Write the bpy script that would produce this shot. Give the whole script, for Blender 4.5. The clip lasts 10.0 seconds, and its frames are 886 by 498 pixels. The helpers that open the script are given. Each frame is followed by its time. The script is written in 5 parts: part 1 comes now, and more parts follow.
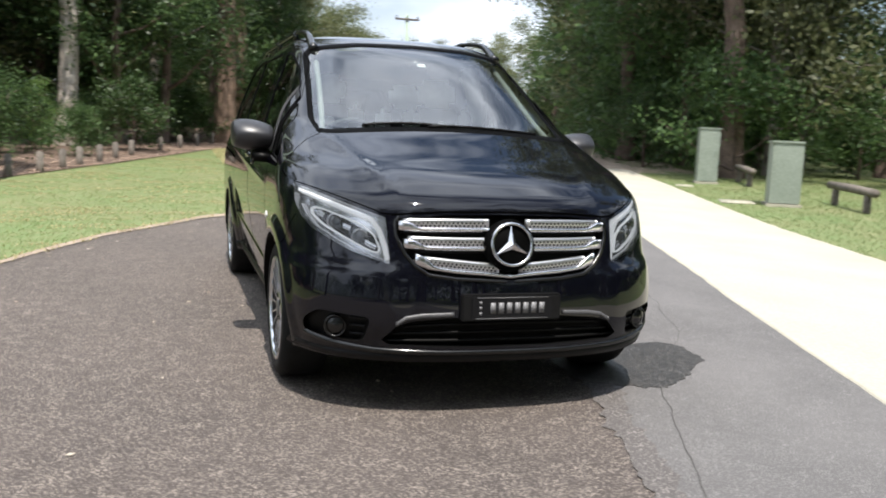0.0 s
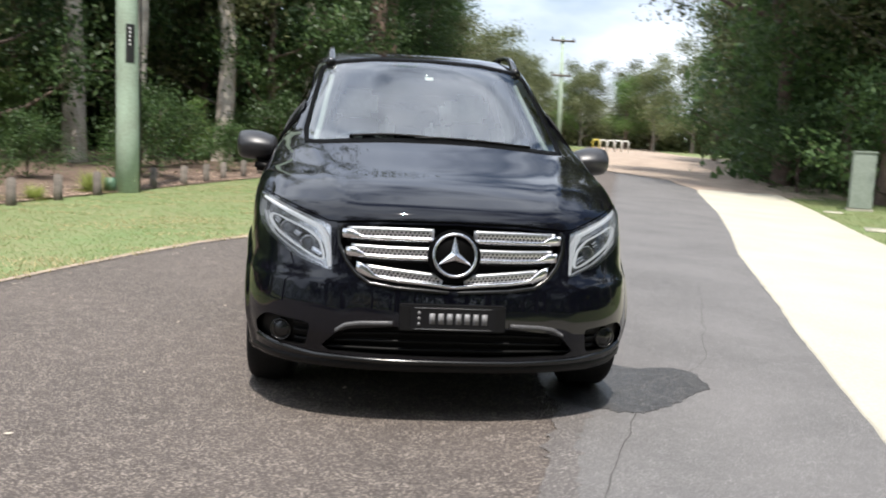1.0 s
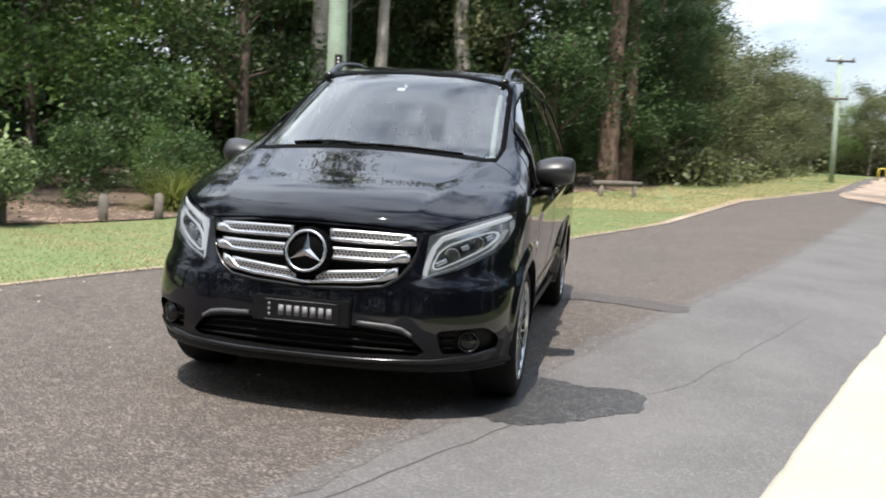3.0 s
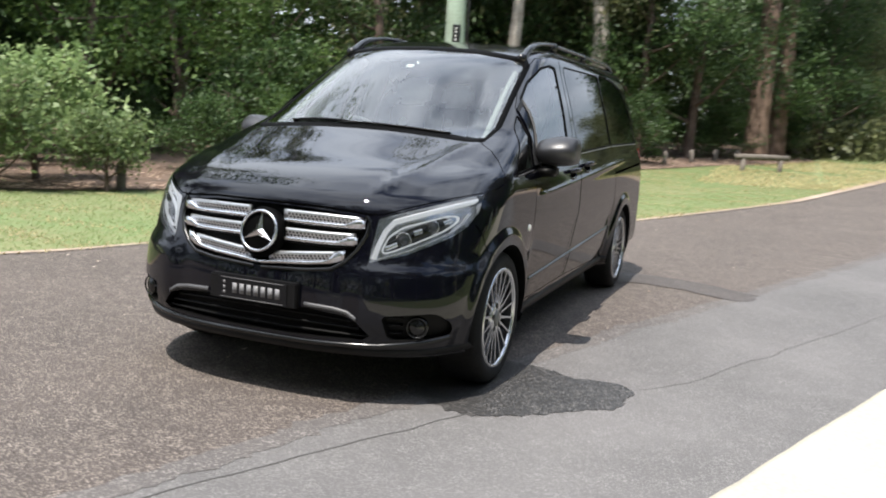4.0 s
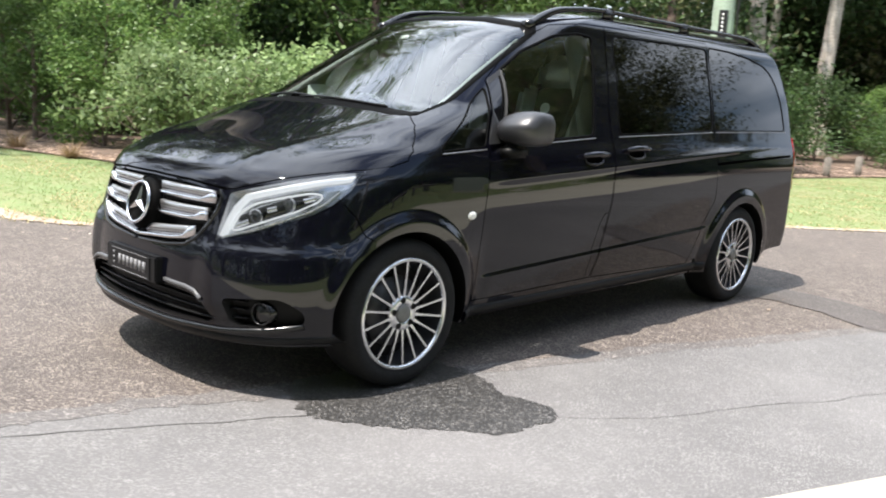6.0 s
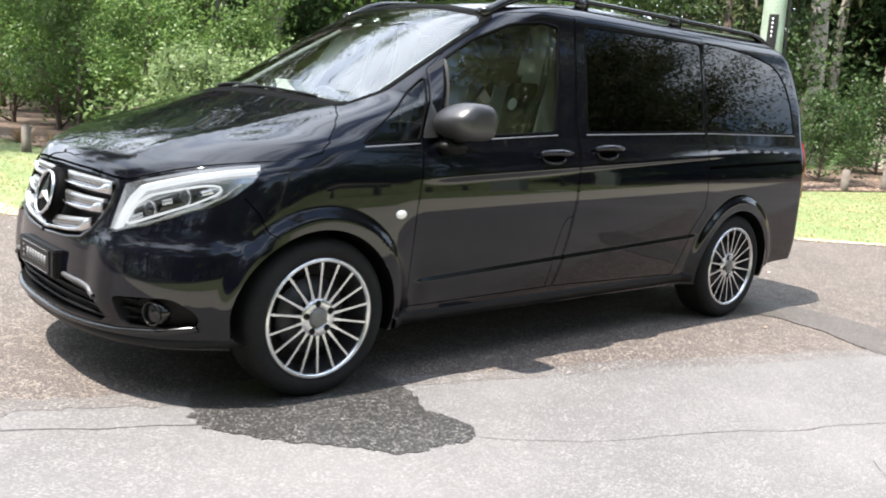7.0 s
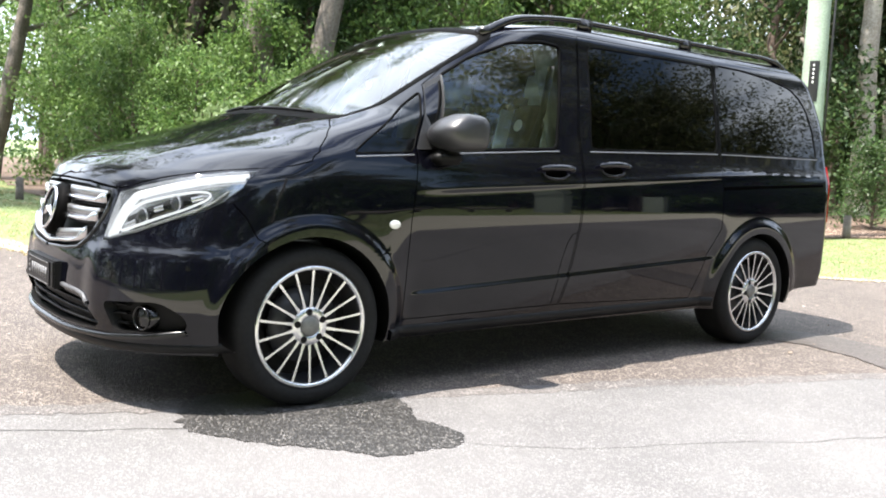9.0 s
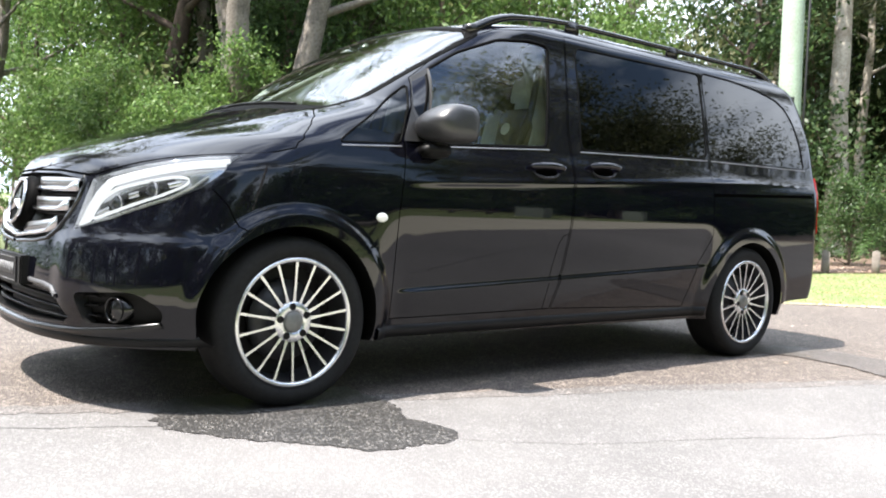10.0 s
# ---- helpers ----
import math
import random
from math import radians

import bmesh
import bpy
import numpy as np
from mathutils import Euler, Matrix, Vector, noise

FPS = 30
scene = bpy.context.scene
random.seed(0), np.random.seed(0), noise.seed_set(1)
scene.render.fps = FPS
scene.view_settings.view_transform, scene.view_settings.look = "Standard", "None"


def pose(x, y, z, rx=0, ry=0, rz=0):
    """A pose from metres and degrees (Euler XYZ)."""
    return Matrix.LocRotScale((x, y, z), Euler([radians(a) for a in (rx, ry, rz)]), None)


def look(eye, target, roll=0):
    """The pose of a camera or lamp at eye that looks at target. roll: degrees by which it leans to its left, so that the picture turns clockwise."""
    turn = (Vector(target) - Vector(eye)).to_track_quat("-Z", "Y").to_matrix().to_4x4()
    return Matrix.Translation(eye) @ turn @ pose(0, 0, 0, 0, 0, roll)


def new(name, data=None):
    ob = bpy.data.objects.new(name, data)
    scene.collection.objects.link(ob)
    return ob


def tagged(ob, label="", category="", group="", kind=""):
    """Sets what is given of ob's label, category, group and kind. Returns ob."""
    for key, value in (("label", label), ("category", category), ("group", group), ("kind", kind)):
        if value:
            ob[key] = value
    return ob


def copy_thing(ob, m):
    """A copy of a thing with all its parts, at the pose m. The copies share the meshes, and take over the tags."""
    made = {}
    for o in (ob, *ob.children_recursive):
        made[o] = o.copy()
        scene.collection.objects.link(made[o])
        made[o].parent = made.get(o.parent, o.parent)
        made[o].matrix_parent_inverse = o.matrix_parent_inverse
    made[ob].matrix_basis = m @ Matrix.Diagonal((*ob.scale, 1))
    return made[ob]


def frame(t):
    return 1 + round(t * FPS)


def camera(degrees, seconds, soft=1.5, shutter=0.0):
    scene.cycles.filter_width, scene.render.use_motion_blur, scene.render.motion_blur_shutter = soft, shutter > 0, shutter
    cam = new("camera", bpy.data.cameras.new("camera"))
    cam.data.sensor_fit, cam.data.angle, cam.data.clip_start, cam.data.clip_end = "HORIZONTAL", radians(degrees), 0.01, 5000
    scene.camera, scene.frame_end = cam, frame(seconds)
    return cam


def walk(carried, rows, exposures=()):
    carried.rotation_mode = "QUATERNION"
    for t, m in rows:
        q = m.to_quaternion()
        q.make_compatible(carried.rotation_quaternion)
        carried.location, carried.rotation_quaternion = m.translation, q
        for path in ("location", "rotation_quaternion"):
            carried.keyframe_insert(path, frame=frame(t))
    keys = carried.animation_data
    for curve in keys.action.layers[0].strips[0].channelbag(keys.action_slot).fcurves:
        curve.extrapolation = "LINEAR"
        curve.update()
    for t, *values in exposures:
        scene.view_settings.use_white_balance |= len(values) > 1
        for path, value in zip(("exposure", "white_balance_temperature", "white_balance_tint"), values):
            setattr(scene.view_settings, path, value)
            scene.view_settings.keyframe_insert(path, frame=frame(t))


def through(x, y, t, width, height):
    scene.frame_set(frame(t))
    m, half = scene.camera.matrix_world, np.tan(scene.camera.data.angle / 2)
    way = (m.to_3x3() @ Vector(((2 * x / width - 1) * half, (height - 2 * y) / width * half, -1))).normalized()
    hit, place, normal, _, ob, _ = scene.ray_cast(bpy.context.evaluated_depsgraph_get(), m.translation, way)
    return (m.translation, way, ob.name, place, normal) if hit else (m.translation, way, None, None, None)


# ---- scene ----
cam = camera(53.5, 10.0, 1.85, 0.6)
PATH = [
    (0, (-1.466, -4.409, 1.264), (-0.863, -2.521, 0.998), 2.4),
    (0.5, (-1.001, -4.528, 1.252), (-0.577, -2.591, 0.991), 2.6),
    (1, (-0.518, -4.609, 1.256), (-0.277, -2.637, 1.021), 3.0),
    (1.5, (-0.037, -4.695, 1.232), (0.025, -2.706, 1.034), 3.3),
    (2, (0.439, -4.697, 1.219), (0.341, -2.708, 1.036), 3.1),
    (2.5, (0.928, -4.686, 1.21), (0.687, -2.71, 1.027), 3.1),
    (4, (2.269, -4.253, 1.359), (1.545, -2.413, 1.059), 3.8),
    (4.5, (2.695, -3.901, 1.372), (1.782, -2.151, 1.049), 3.5),
    (5, (3.137, -3.517, 1.371), (2.051, -1.871, 1.032), 3.4),
    (6.5, (3.891, -2.308, 1.314), (2.443, -0.971, 0.973), 3.9),
    (7, (3.955, -2.015, 1.293), (2.479, -0.709, 0.958), 4.2),
    (7.5, (4.061, -1.866, 1.286), (2.546, -0.604, 0.956), 4.1),
    (8, (4.14, -1.813, 1.259), (2.592, -0.588, 0.94), 4.1),
    (8.5, (4.159, -1.807, 1.189), (2.596, -0.587, 0.925), 3.7),
    (9, (4.153, -1.804, 1.06), (2.575, -0.59, 0.866), 3.0),
    (9.5, (4.103, -1.782, 0.905), (2.534, -0.55, 0.765), 2.8),
    (10, (4.016, -1.751, 0.801), (2.461, -0.495, 0.724), 2.7),
]
EXPOSURES = [(0, 0.68), (1, 0.66), (2.5, 0.66), (4, 0.78), (5, 1.04), (6.5, 1.48), (8, 1.76), (10, 1.84)]
walk(cam, [(t, look(eye, target, roll)) for t, eye, target, roll in PATH], EXPOSURES)

# ---- sky, sun and light ----
SUN_TO = Vector((-0.05, -0.40, 1.0)).normalized()
world = bpy.data.worlds.new("sky")
scene.world = world
world.use_nodes = True
wn, wl = world.node_tree.nodes, world.node_tree.links
wn.clear()
sky = wn.new("ShaderNodeTexSky")
sky.sky_type, sky.sun_disc = "NISHITA", False
sky.sun_elevation, sky.sun_rotation = math.asin(SUN_TO.z), math.atan2(SUN_TO.x, SUN_TO.y)
sky.air_density, sky.dust_density = 1.2, 1.5
w_coord, w_map = wn.new("ShaderNodeTexCoord"), wn.new("ShaderNodeMapping")
w_map.inputs["Scale"].default_value = (1.0, 1.0, 2.6)
w_noise, w_ramp, w_mix = wn.new("ShaderNodeTexNoise"), wn.new("ShaderNodeValToRGB"), wn.new("ShaderNodeMixRGB")
w_noise.inputs["Scale"].default_value, w_noise.inputs["Detail"].default_value, w_noise.inputs["Roughness"].default_value = 2.1, 7, 0.55
w_ramp.color_ramp.elements[0].position, w_ramp.color_ramp.elements[1].position = 0.37, 0.53
w_grey, w_gramp = wn.new("ShaderNodeTexNoise"), wn.new("ShaderNodeValToRGB")
w_grey.inputs["Scale"].default_value, w_grey.inputs["Detail"].default_value = 3.0, 5
w_gramp.color_ramp.elements[0].position, w_gramp.color_ramp.elements[0].color = 0.34, (6.2, 7.1, 8.8, 1)
w_gramp.color_ramp.elements[1].position, w_gramp.color_ramp.elements[1].color = 0.60, (10.8, 11.7, 13.1, 1)
w_back, w_out = wn.new("ShaderNodeBackground"), wn.new("ShaderNodeOutputWorld")
w_back.inputs["Strength"].default_value = 0.09
wl.new(w_coord.outputs["Generated"], w_map.inputs["Vector"])
wl.new(w_map.outputs["Vector"], w_noise.inputs["Vector"])
wl.new(w_map.outputs["Vector"], w_grey.inputs["Vector"])
# the clouds are thicker towards the wood than over the path
w_west, w_side = wn.new("ShaderNodeMath"), wn.new("ShaderNodeSeparateXYZ")
w_west.operation, w_west.inputs[1].default_value = "MULTIPLY_ADD", -0.11
wl.new(w_coord.outputs["Generated"], w_side.inputs["Vector"])
wl.new(w_side.outputs["X"], w_west.inputs[0])
wl.new(w_noise.outputs["Fac"], w_west.inputs[2])
wl.new(w_west.outputs[0], w_ramp.inputs["Fac"])
wl.new(w_grey.outputs["Fac"], w_gramp.inputs["Fac"])
wl.new(w_ramp.outputs["Color"], w_mix.inputs["Fac"])
wl.new(sky.outputs["Color"], w_mix.inputs["Color1"])
w_sep, w_rise, w_dim = wn.new("ShaderNodeSeparateXYZ"), wn.new("ShaderNodeMapRange"), wn.new("ShaderNodeMixRGB")
w_rise.inputs["From Min"].default_value, w_rise.inputs["From Max"].default_value = 0.02, 0.65
w_rise.inputs["To Min"].default_value, w_rise.inputs["To Max"].default_value = 0.78, 1.6
w_dim.blend_type, w_dim.inputs["Fac"].default_value = "MULTIPLY", 1.0
wl.new(w_coord.outputs["Generated"], w_sep.inputs["Vector"])
wl.new(w_sep.outputs["Z"], w_rise.inputs["Value"])
wl.new(w_gramp.outputs["Color"], w_dim.inputs["Color1"])
wl.new(w_rise.outputs["Result"], w_dim.inputs["Color2"])
wl.new(w_dim.outputs["Color"], w_mix.inputs["Color2"])
wl.new(w_mix.outputs["Color"], w_back.inputs["Color"])
wl.new(w_back.outputs["Background"], w_out.inputs["Surface"])
sun_data = bpy.data.lights.new("sun", "SUN")
sun_data.energy, sun_data.angle, sun_data.color = 4.8, radians(0.55), (1.0, 0.938, 0.868)
sun = new("sun", sun_data)
sun.matrix_world = look((0, 0, 30), Vector((0, 0, 30)) - SUN_TO)


# ---- materials ----
def node_material(name):
    m = bpy.data.materials.new(name)
    m.use_nodes = True
    return m, m.node_tree.nodes, m.node_tree.links, m.node_tree.nodes["Principled BSDF"]


def mat(name, color, rough=0.5, metal=0.0, var=0.15, scale=6.0, fine=60.0, bump=0.0, bump_scale=80.0, coat=0.0, tint=None, specular=0.5, random=0.0):
    """A principled material with its colour varied at two scales, towards tint, and a fine relief."""
    m, n, l, p = node_material(name)
    p.inputs["Roughness"].default_value, p.inputs["Metallic"].default_value = rough, metal
    p.inputs["Specular IOR Level"].default_value = specular
    p.inputs["Coat Weight"].default_value, p.inputs["Coat Roughness"].default_value = coat, 0.02
    co = n.new("ShaderNodeTexCoord")
    a, b = n.new("ShaderNodeTexNoise"), n.new("ShaderNodeTexNoise")
    a.inputs["Scale"].default_value, a.inputs["Detail"].default_value = scale, 4
    b.inputs["Scale"].default_value, b.inputs["Detail"].default_value = fine, 3
    add = n.new("ShaderNodeMath")
    add.operation = "ADD"
    ramp = n.new("ShaderNodeValToRGB")
    other = tint if tint else tuple(c * (1 - 2 * var) for c in color)
    ramp.color_ramp.elements[0].position, ramp.color_ramp.elements[0].color = 0.35, (*other, 1)
    ramp.color_ramp.elements[1].position, ramp.color_ramp.elements[1].color = 0.65, (*[min(1, c * (1 + var)) for c in color], 1)
    half = n.new("ShaderNodeMath")
    half.operation, half.inputs[1].default_value = "MULTIPLY", 0.5
    for t in (a, b):
        l.new(co.outputs["Object"], t.inputs["Vector"])
    l.new(a.outputs["Fac"], add.inputs[0])
    l.new(b.outputs["Fac"], add.inputs[1])
    l.new(add.outputs[0], half.inputs[0])
    l.new(half.outputs[0], ramp.inputs["Fac"])
    last = ramp.outputs["Color"]
    if random:
        info, hsv, mr = n.new("ShaderNodeObjectInfo"), n.new("ShaderNodeHueSaturation"), n.new("ShaderNodeMapRange")
        mr.inputs["To Min"].default_value, mr.inputs["To Max"].default_value = 1 - random, 1 + random
        l.new(info.outputs["Random"], mr.inputs["Value"])
        l.new(mr.outputs["Result"], hsv.inputs["Value"])
        l.new(last, hsv.inputs["Color"])
        last = hsv.outputs["Color"]
    l.new(last, p.inputs["Base Color"])
    if bump:
        c, bn = n.new("ShaderNodeTexNoise"), n.new("ShaderNodeBump")
        c.inputs["Scale"].default_value, c.inputs["Detail"].default_value = bump_scale, 5
        bn.inputs["Strength"].default_value, bn.inputs["Distance"].default_value = 1.0, bump
        l.new(co.outputs["Object"], c.inputs["Vector"])
        l.new(c.outputs["Fac"], bn.inputs["Height"])
        l.new(bn.outputs["Normal"], p.inputs["Normal"])
    return m


def plain(name, color, rough=0.5, metal=0.0, coat=0.0, specular=0.5):
    m, n, l, p = node_material(name)
    p.inputs["Base Color"].default_value = (*color, 1)
    p.inputs["Roughness"].default_value, p.inputs["Metallic"].default_value = rough, metal
    p.inputs["Coat Weight"].default_value, p.inputs["Specular IOR Level"].default_value = coat, specular
    return m


def glass(name, color, tint, ior=1.5):
    """A thin pane: tint of the light passes straight through, the rest of it is a mirror by the glancing angle."""
    m, n, l, p = node_material(name)
    n.remove(p)
    clear, gloss, mix, fres, out = (n.new("ShaderNodeBsdfTransparent"), n.new("ShaderNodeBsdfGlossy"), n.new("ShaderNodeMixShader"), n.new("ShaderNodeFresnel"), n["Material Output"])
    clear.inputs["Color"].default_value = (*[c * tint for c in color], 1)
    gloss.inputs["Roughness"].default_value = 0.015
    gloss.inputs["Color"].default_value = (1, 1, 1, 1)
    fres.inputs["IOR"].default_value = ior
    l.new(fres.outputs[0], mix.inputs["Fac"])
    l.new(clear.outputs[0], mix.inputs[1])
    l.new(gloss.outputs[0], mix.inputs[2])
    l.new(mix.outputs[0], out.inputs["Surface"])
    return m


def leaf_material(name, dark, light, through=0.35):
    """Leaves: colour by leaf, some light passing through."""
    m, n, l, p = node_material(name)
    geo, ramp = n.new("ShaderNodeNewGeometry"), n.new("ShaderNodeValToRGB")
    ramp.color_ramp.elements[0].color, ramp.color_ramp.elements[1].color = (*dark, 1), (*light, 1)
    info, hsv, mr = n.new("ShaderNodeObjectInfo"), n.new("ShaderNodeHueSaturation"), n.new("ShaderNodeMapRange")
    mr.inputs["To Min"].default_value, mr.inputs["To Max"].default_value = 0.75, 1.25
    tl, mix, out = n.new("ShaderNodeBsdfTranslucent"), n.new("ShaderNodeMixShader"), n["Material Output"]
    l.new(geo.outputs["Random Per Island"], ramp.inputs["Fac"])
    l.new(info.outputs["Random"], mr.inputs["Value"])
    l.new(mr.outputs["Result"], hsv.inputs["Value"])
    l.new(ramp.outputs["Color"], hsv.inputs["Color"])
    l.new(hsv.outputs["Color"], p.inputs["Base Color"])
    l.new(hsv.outputs["Color"], tl.inputs["Color"])
    p.inputs["Roughness"].default_value, p.inputs["Specular IOR Level"].default_value = 0.45, 0.35
    mix.inputs["Fac"].default_value = through
    l.new(p.outputs[0], mix.inputs[1])
    l.new(tl.outputs[0], mix.inputs[2])
    l.new(mix.outputs[0], out.inputs["Surface"])
    return m


def asphalt(name, base, chip, chip_size, chip_share, rough, bump):
    """Bitumen with stone chips, stains at a metre's scale, and relief."""
    m, n, l, p = node_material(name)
    co = n.new("ShaderNodeTexCoord")
    vor, thr, mix = n.new("ShaderNodeTexVoronoi"), n.new("ShaderNodeMapRange"), n.new("ShaderNodeMixRGB")
    vor.inputs["Scale"].default_value = chip_size
    sep = n.new("ShaderNodeSeparateColor")
    l.new(co.outputs["Object"], vor.inputs["Vector"])
    l.new(vor.outputs["Color"], sep.inputs["Color"])
    thr.inputs["From Min"].default_value, thr.inputs["From Max"].default_value = 1 - chip_share, 1.0
    l.new(sep.outputs[0], thr.inputs["Value"])
    big, bramp = n.new("ShaderNodeTexNoise"), n.new("ShaderNodeValToRGB")
    big.inputs["Scale"].default_value, big.inputs["Detail"].default_value = 0.9, 6
    bramp.color_ramp.elements[0].position, bramp.color_ramp.elements[0].color = 0.3, (*[c * 0.78 for c in base], 1)
    bramp.color_ramp.elements[1].position, bramp.color_ramp.elements[1].color = 0.7, (*[c * 1.2 for c in base], 1)
    l.new(co.outputs["Object"], big.inputs["Vector"])
    l.new(big.outputs["Fac"], bramp.inputs["Fac"])
    mid, mramp, mul = n.new("ShaderNodeTexNoise"), n.new("ShaderNodeMapRange"), n.new("ShaderNodeMath")
    mid.inputs["Scale"].default_value, mid.inputs["Detail"].default_value = 9.0, 4
    mramp.inputs["From Min"].default_value, mramp.inputs["From Max"].default_value = 0.35, 0.65
    mramp.inputs["To Min"].default_value, mramp.inputs["To Max"].default_value = 0.45, 1.0
    mul.operation = "MULTIPLY"
    l.new(co.outputs["Object"], mid.inputs["Vector"])
    l.new(mid.outputs["Fac"], mramp.inputs["Value"])
    l.new(mramp.outputs["Result"], mul.inputs[0])
    l.new(thr.outputs["Result"], mul.inputs[1])
    l.new(mul.outputs[0], mix.inputs["Fac"])
    l.new(bramp.outputs["Color"], mix.inputs["Color1"])
    mix.inputs["Color2"].default_value = (*chip, 1)
    l.new(mix.outputs["Color"], p.inputs["Base Color"])
    p.inputs["Roughness"].default_value = rough
    bn = n.new("ShaderNodeBump")
    bn.inputs["Distance"].default_value = bump
    l.new(vor.outputs["Distance"], bn.inputs["Height"])
    l.new(bn.outputs["Normal"], p.inputs["Normal"])
    return m


M_PAINT = plain("black_paint", (0.0020, 0.0021, 0.0042), 0.03, specular=.42)
M_TRIM = plain("black_gloss_trim", (0.004, 0.004, 0.004), 0.18)
M_PLASTIC = mat("black_plastic", (0.006, 0.006, 0.0065), 0.45, var=0.2, bump=0.0003, bump_scale=400, specular=.2)
M_SEAL = mat("window_rubber", (0.0015, 0.0015, 0.0015), 0.6, var=.1, specular=.03)
M_SEAM = plain("panel_gap", (0.001, 0.001, 0.001), 0.9, specular=0.0)
M_CHROME = plain("satin_chrome", (0.70, 0.70, 0.72), 0.18, 1.0)
M_SILVER = mat("silver_paint", (0.55, 0.55, 0.56), 0.28, 0.9, var=0.06)
M_MACHINED = plain("machined_alloy", (0.58, 0.59, 0.61), 0.27, 1.0)
M_DARKRIM = mat("dark_rim_paint", (0.035, 0.035, 0.038), 0.4, 0.3, var=0.1)
M_CAP = mat("grey_cap", (0.15, 0.15, 0.14), 0.42, 0.3, var=0.1)
M_INTAKE = mat("intake_grey", (0.075, 0.075, 0.078), 0.38, var=0.1)
M_RUBBER = mat("tyre_rubber", (0.008, 0.008, 0.008), 0.8, var=0.25, specular=.25, bump=0.0006, bump_scale=120)
M_MESH = plain("grille_dark", (0.003, 0.003, 0.003), 0.5, specular=.15)
M_WS = glass("windscreen_glass", (0.86, 0.95, 0.92), 0.80, 2.0)
M_SIDE = glass("side_glass", (0.75, 0.90, 0.83), 0.88, 2.1)
M_QUARTER = glass("quarter_glass", (0.75, 0.85, 0.82), 0.30, 1.45)
M_PRIVACY = glass("privacy_glass", (0.6, 0.62, 0.62), 0.03, 1.31)
M_LENS = glass("lamp_lens", (1, 1, 1), 0.95)
M_REFLECTOR = plain("lamp_reflector", (0.62, 0.63, 0.66), 0.22, 1.0)
M_HOUSING = plain("lamp_housing", (0.50, 0.505, 0.515), 0.22, 0.9)
M_PROJECTOR = plain("projector_glass", (0.03, 0.032, 0.036), 0.04, specular=1.0)
M_TRIMPALE = mat("pale_cabin_trim", (0.30, 0.31, 0.30), 0.7, var=.06)
M_DRL = plain("light_guide", (0.50, 0.515, 0.54), 0.18)
M_DRL.node_tree.nodes["Principled BSDF"].inputs["Emission Color"].default_value = (0.93, 0.97, 1.0, 1)
M_DRL.node_tree.nodes["Principled BSDF"].inputs["Emission Strength"].default_value = 0.26
M_RED = plain("tail_lamp_red", (0.35, 0.01, 0.008), 0.12)
M_MARKER = plain("marker_lens", (0.75, 0.74, 0.70), 0.2)
M_MIRRORCAP = mat("mirror_cap_grey", (0.020, 0.020, 0.022), 0.36, 0.0, var=0.08, bump=0.0003, bump_scale=500)
M_SEATLIGHT = mat("seat_leather_light", (0.62, 0.64, 0.60), 0.55, var=0.08)
M_SEATDARK = mat("seat_cloth_dark", (0.02, 0.02, 0.022), 0.8, var=0.2)
M_DASH = mat("dash_plastic", (0.05, 0.052, 0.056), 0.6, var=0.15)
M_BELT = plain("belt_trim", (0.20, 0.20, 0.21), 0.3, 0.8)
M_SAIL = mat("mirror_sail_grey", (0.010, 0.010, 0.011), 0.55, var=.1, bump=.0002, bump_scale=500)
M_WHITE = plain("white_print", (0.75, 0.75, 0.74), 0.5)
M_GREYPRINT = plain("grey_print", (0.17, 0.17, 0.175), 0.5)
M_PLATE = plain("plate_black", (0.006, 0.006, 0.007), 0.45, specular=.2)


# ---- the shape of the van's skin: level outlines stacked by height ----
def spline(points):
    """A smooth curve that does not overshoot, through (position, value) points."""
    xs, ys = [p[0] for p in points], [p[1] for p in points]
    n = len(xs)
    d = [(ys[i + 1] - ys[i]) / (xs[i + 1] - xs[i]) for i in range(n - 1)]
    m = [d[0]] + [0 if d[i - 1] * d[i] <= 0 else 2 * d[i - 1] * d[i] / (d[i - 1] + d[i]) for i in range(1, n - 1)] + [d[-1]]

    def value(x):
        if x <= xs[0]:
            return ys[0]
        if x >= xs[-1]:
            return ys[-1]
        i = 0
        while xs[i + 1] < x:
            i += 1
        h = xs[i + 1] - xs[i]
        s = (x - xs[i]) / h
        return ((2 * s**3 - 3 * s**2 + 1) * ys[i] + (s**3 - 2 * s**2 + s) * h * m[i]
                + (3 * s**2 - 2 * s**3) * ys[i + 1] + (s**3 - s**2) * h * m[i + 1])
    return value


Z_LOW, Z_TOP = 0.25, 1.905
NOSE = spline([(.18, -.755), (.24, -.812), (.30, -.835), (.45, -.838), (.60, -.826), (.70, -.802), (.80, -.775), (.90, -.750), (.945, -.730), (.975, -.700), (1.0, -.655), (1.03, -.595), (1.07, -.490), (1.125, -.30), (1.19, -.10), (1.24, .05), (1.265, .115), (1.30, .178), (1.45, .42), (1.625, .705), (1.72, .88), (1.77, 1.0), (1.81, 1.15), (1.85, 1.40), (1.88, 1.75), (1.90, 2.2), (1.905, 2.4)])
BEND = spline([(.18, .64), (.50, .71), (.72, .82), (1.0, .77), (1.1, .62), (1.2, .48), (1.25, .46), (1.32, .53), (1.6, .50), (1.75, .45), (1.85, .45), (1.905, .3)])
POWER = spline([(.18, 2.6), (.42, 2.65), (.60, 2.75), (.72, 2.85), (1.0, 2.5), (1.2, 2.2), (1.9, 2.2)])
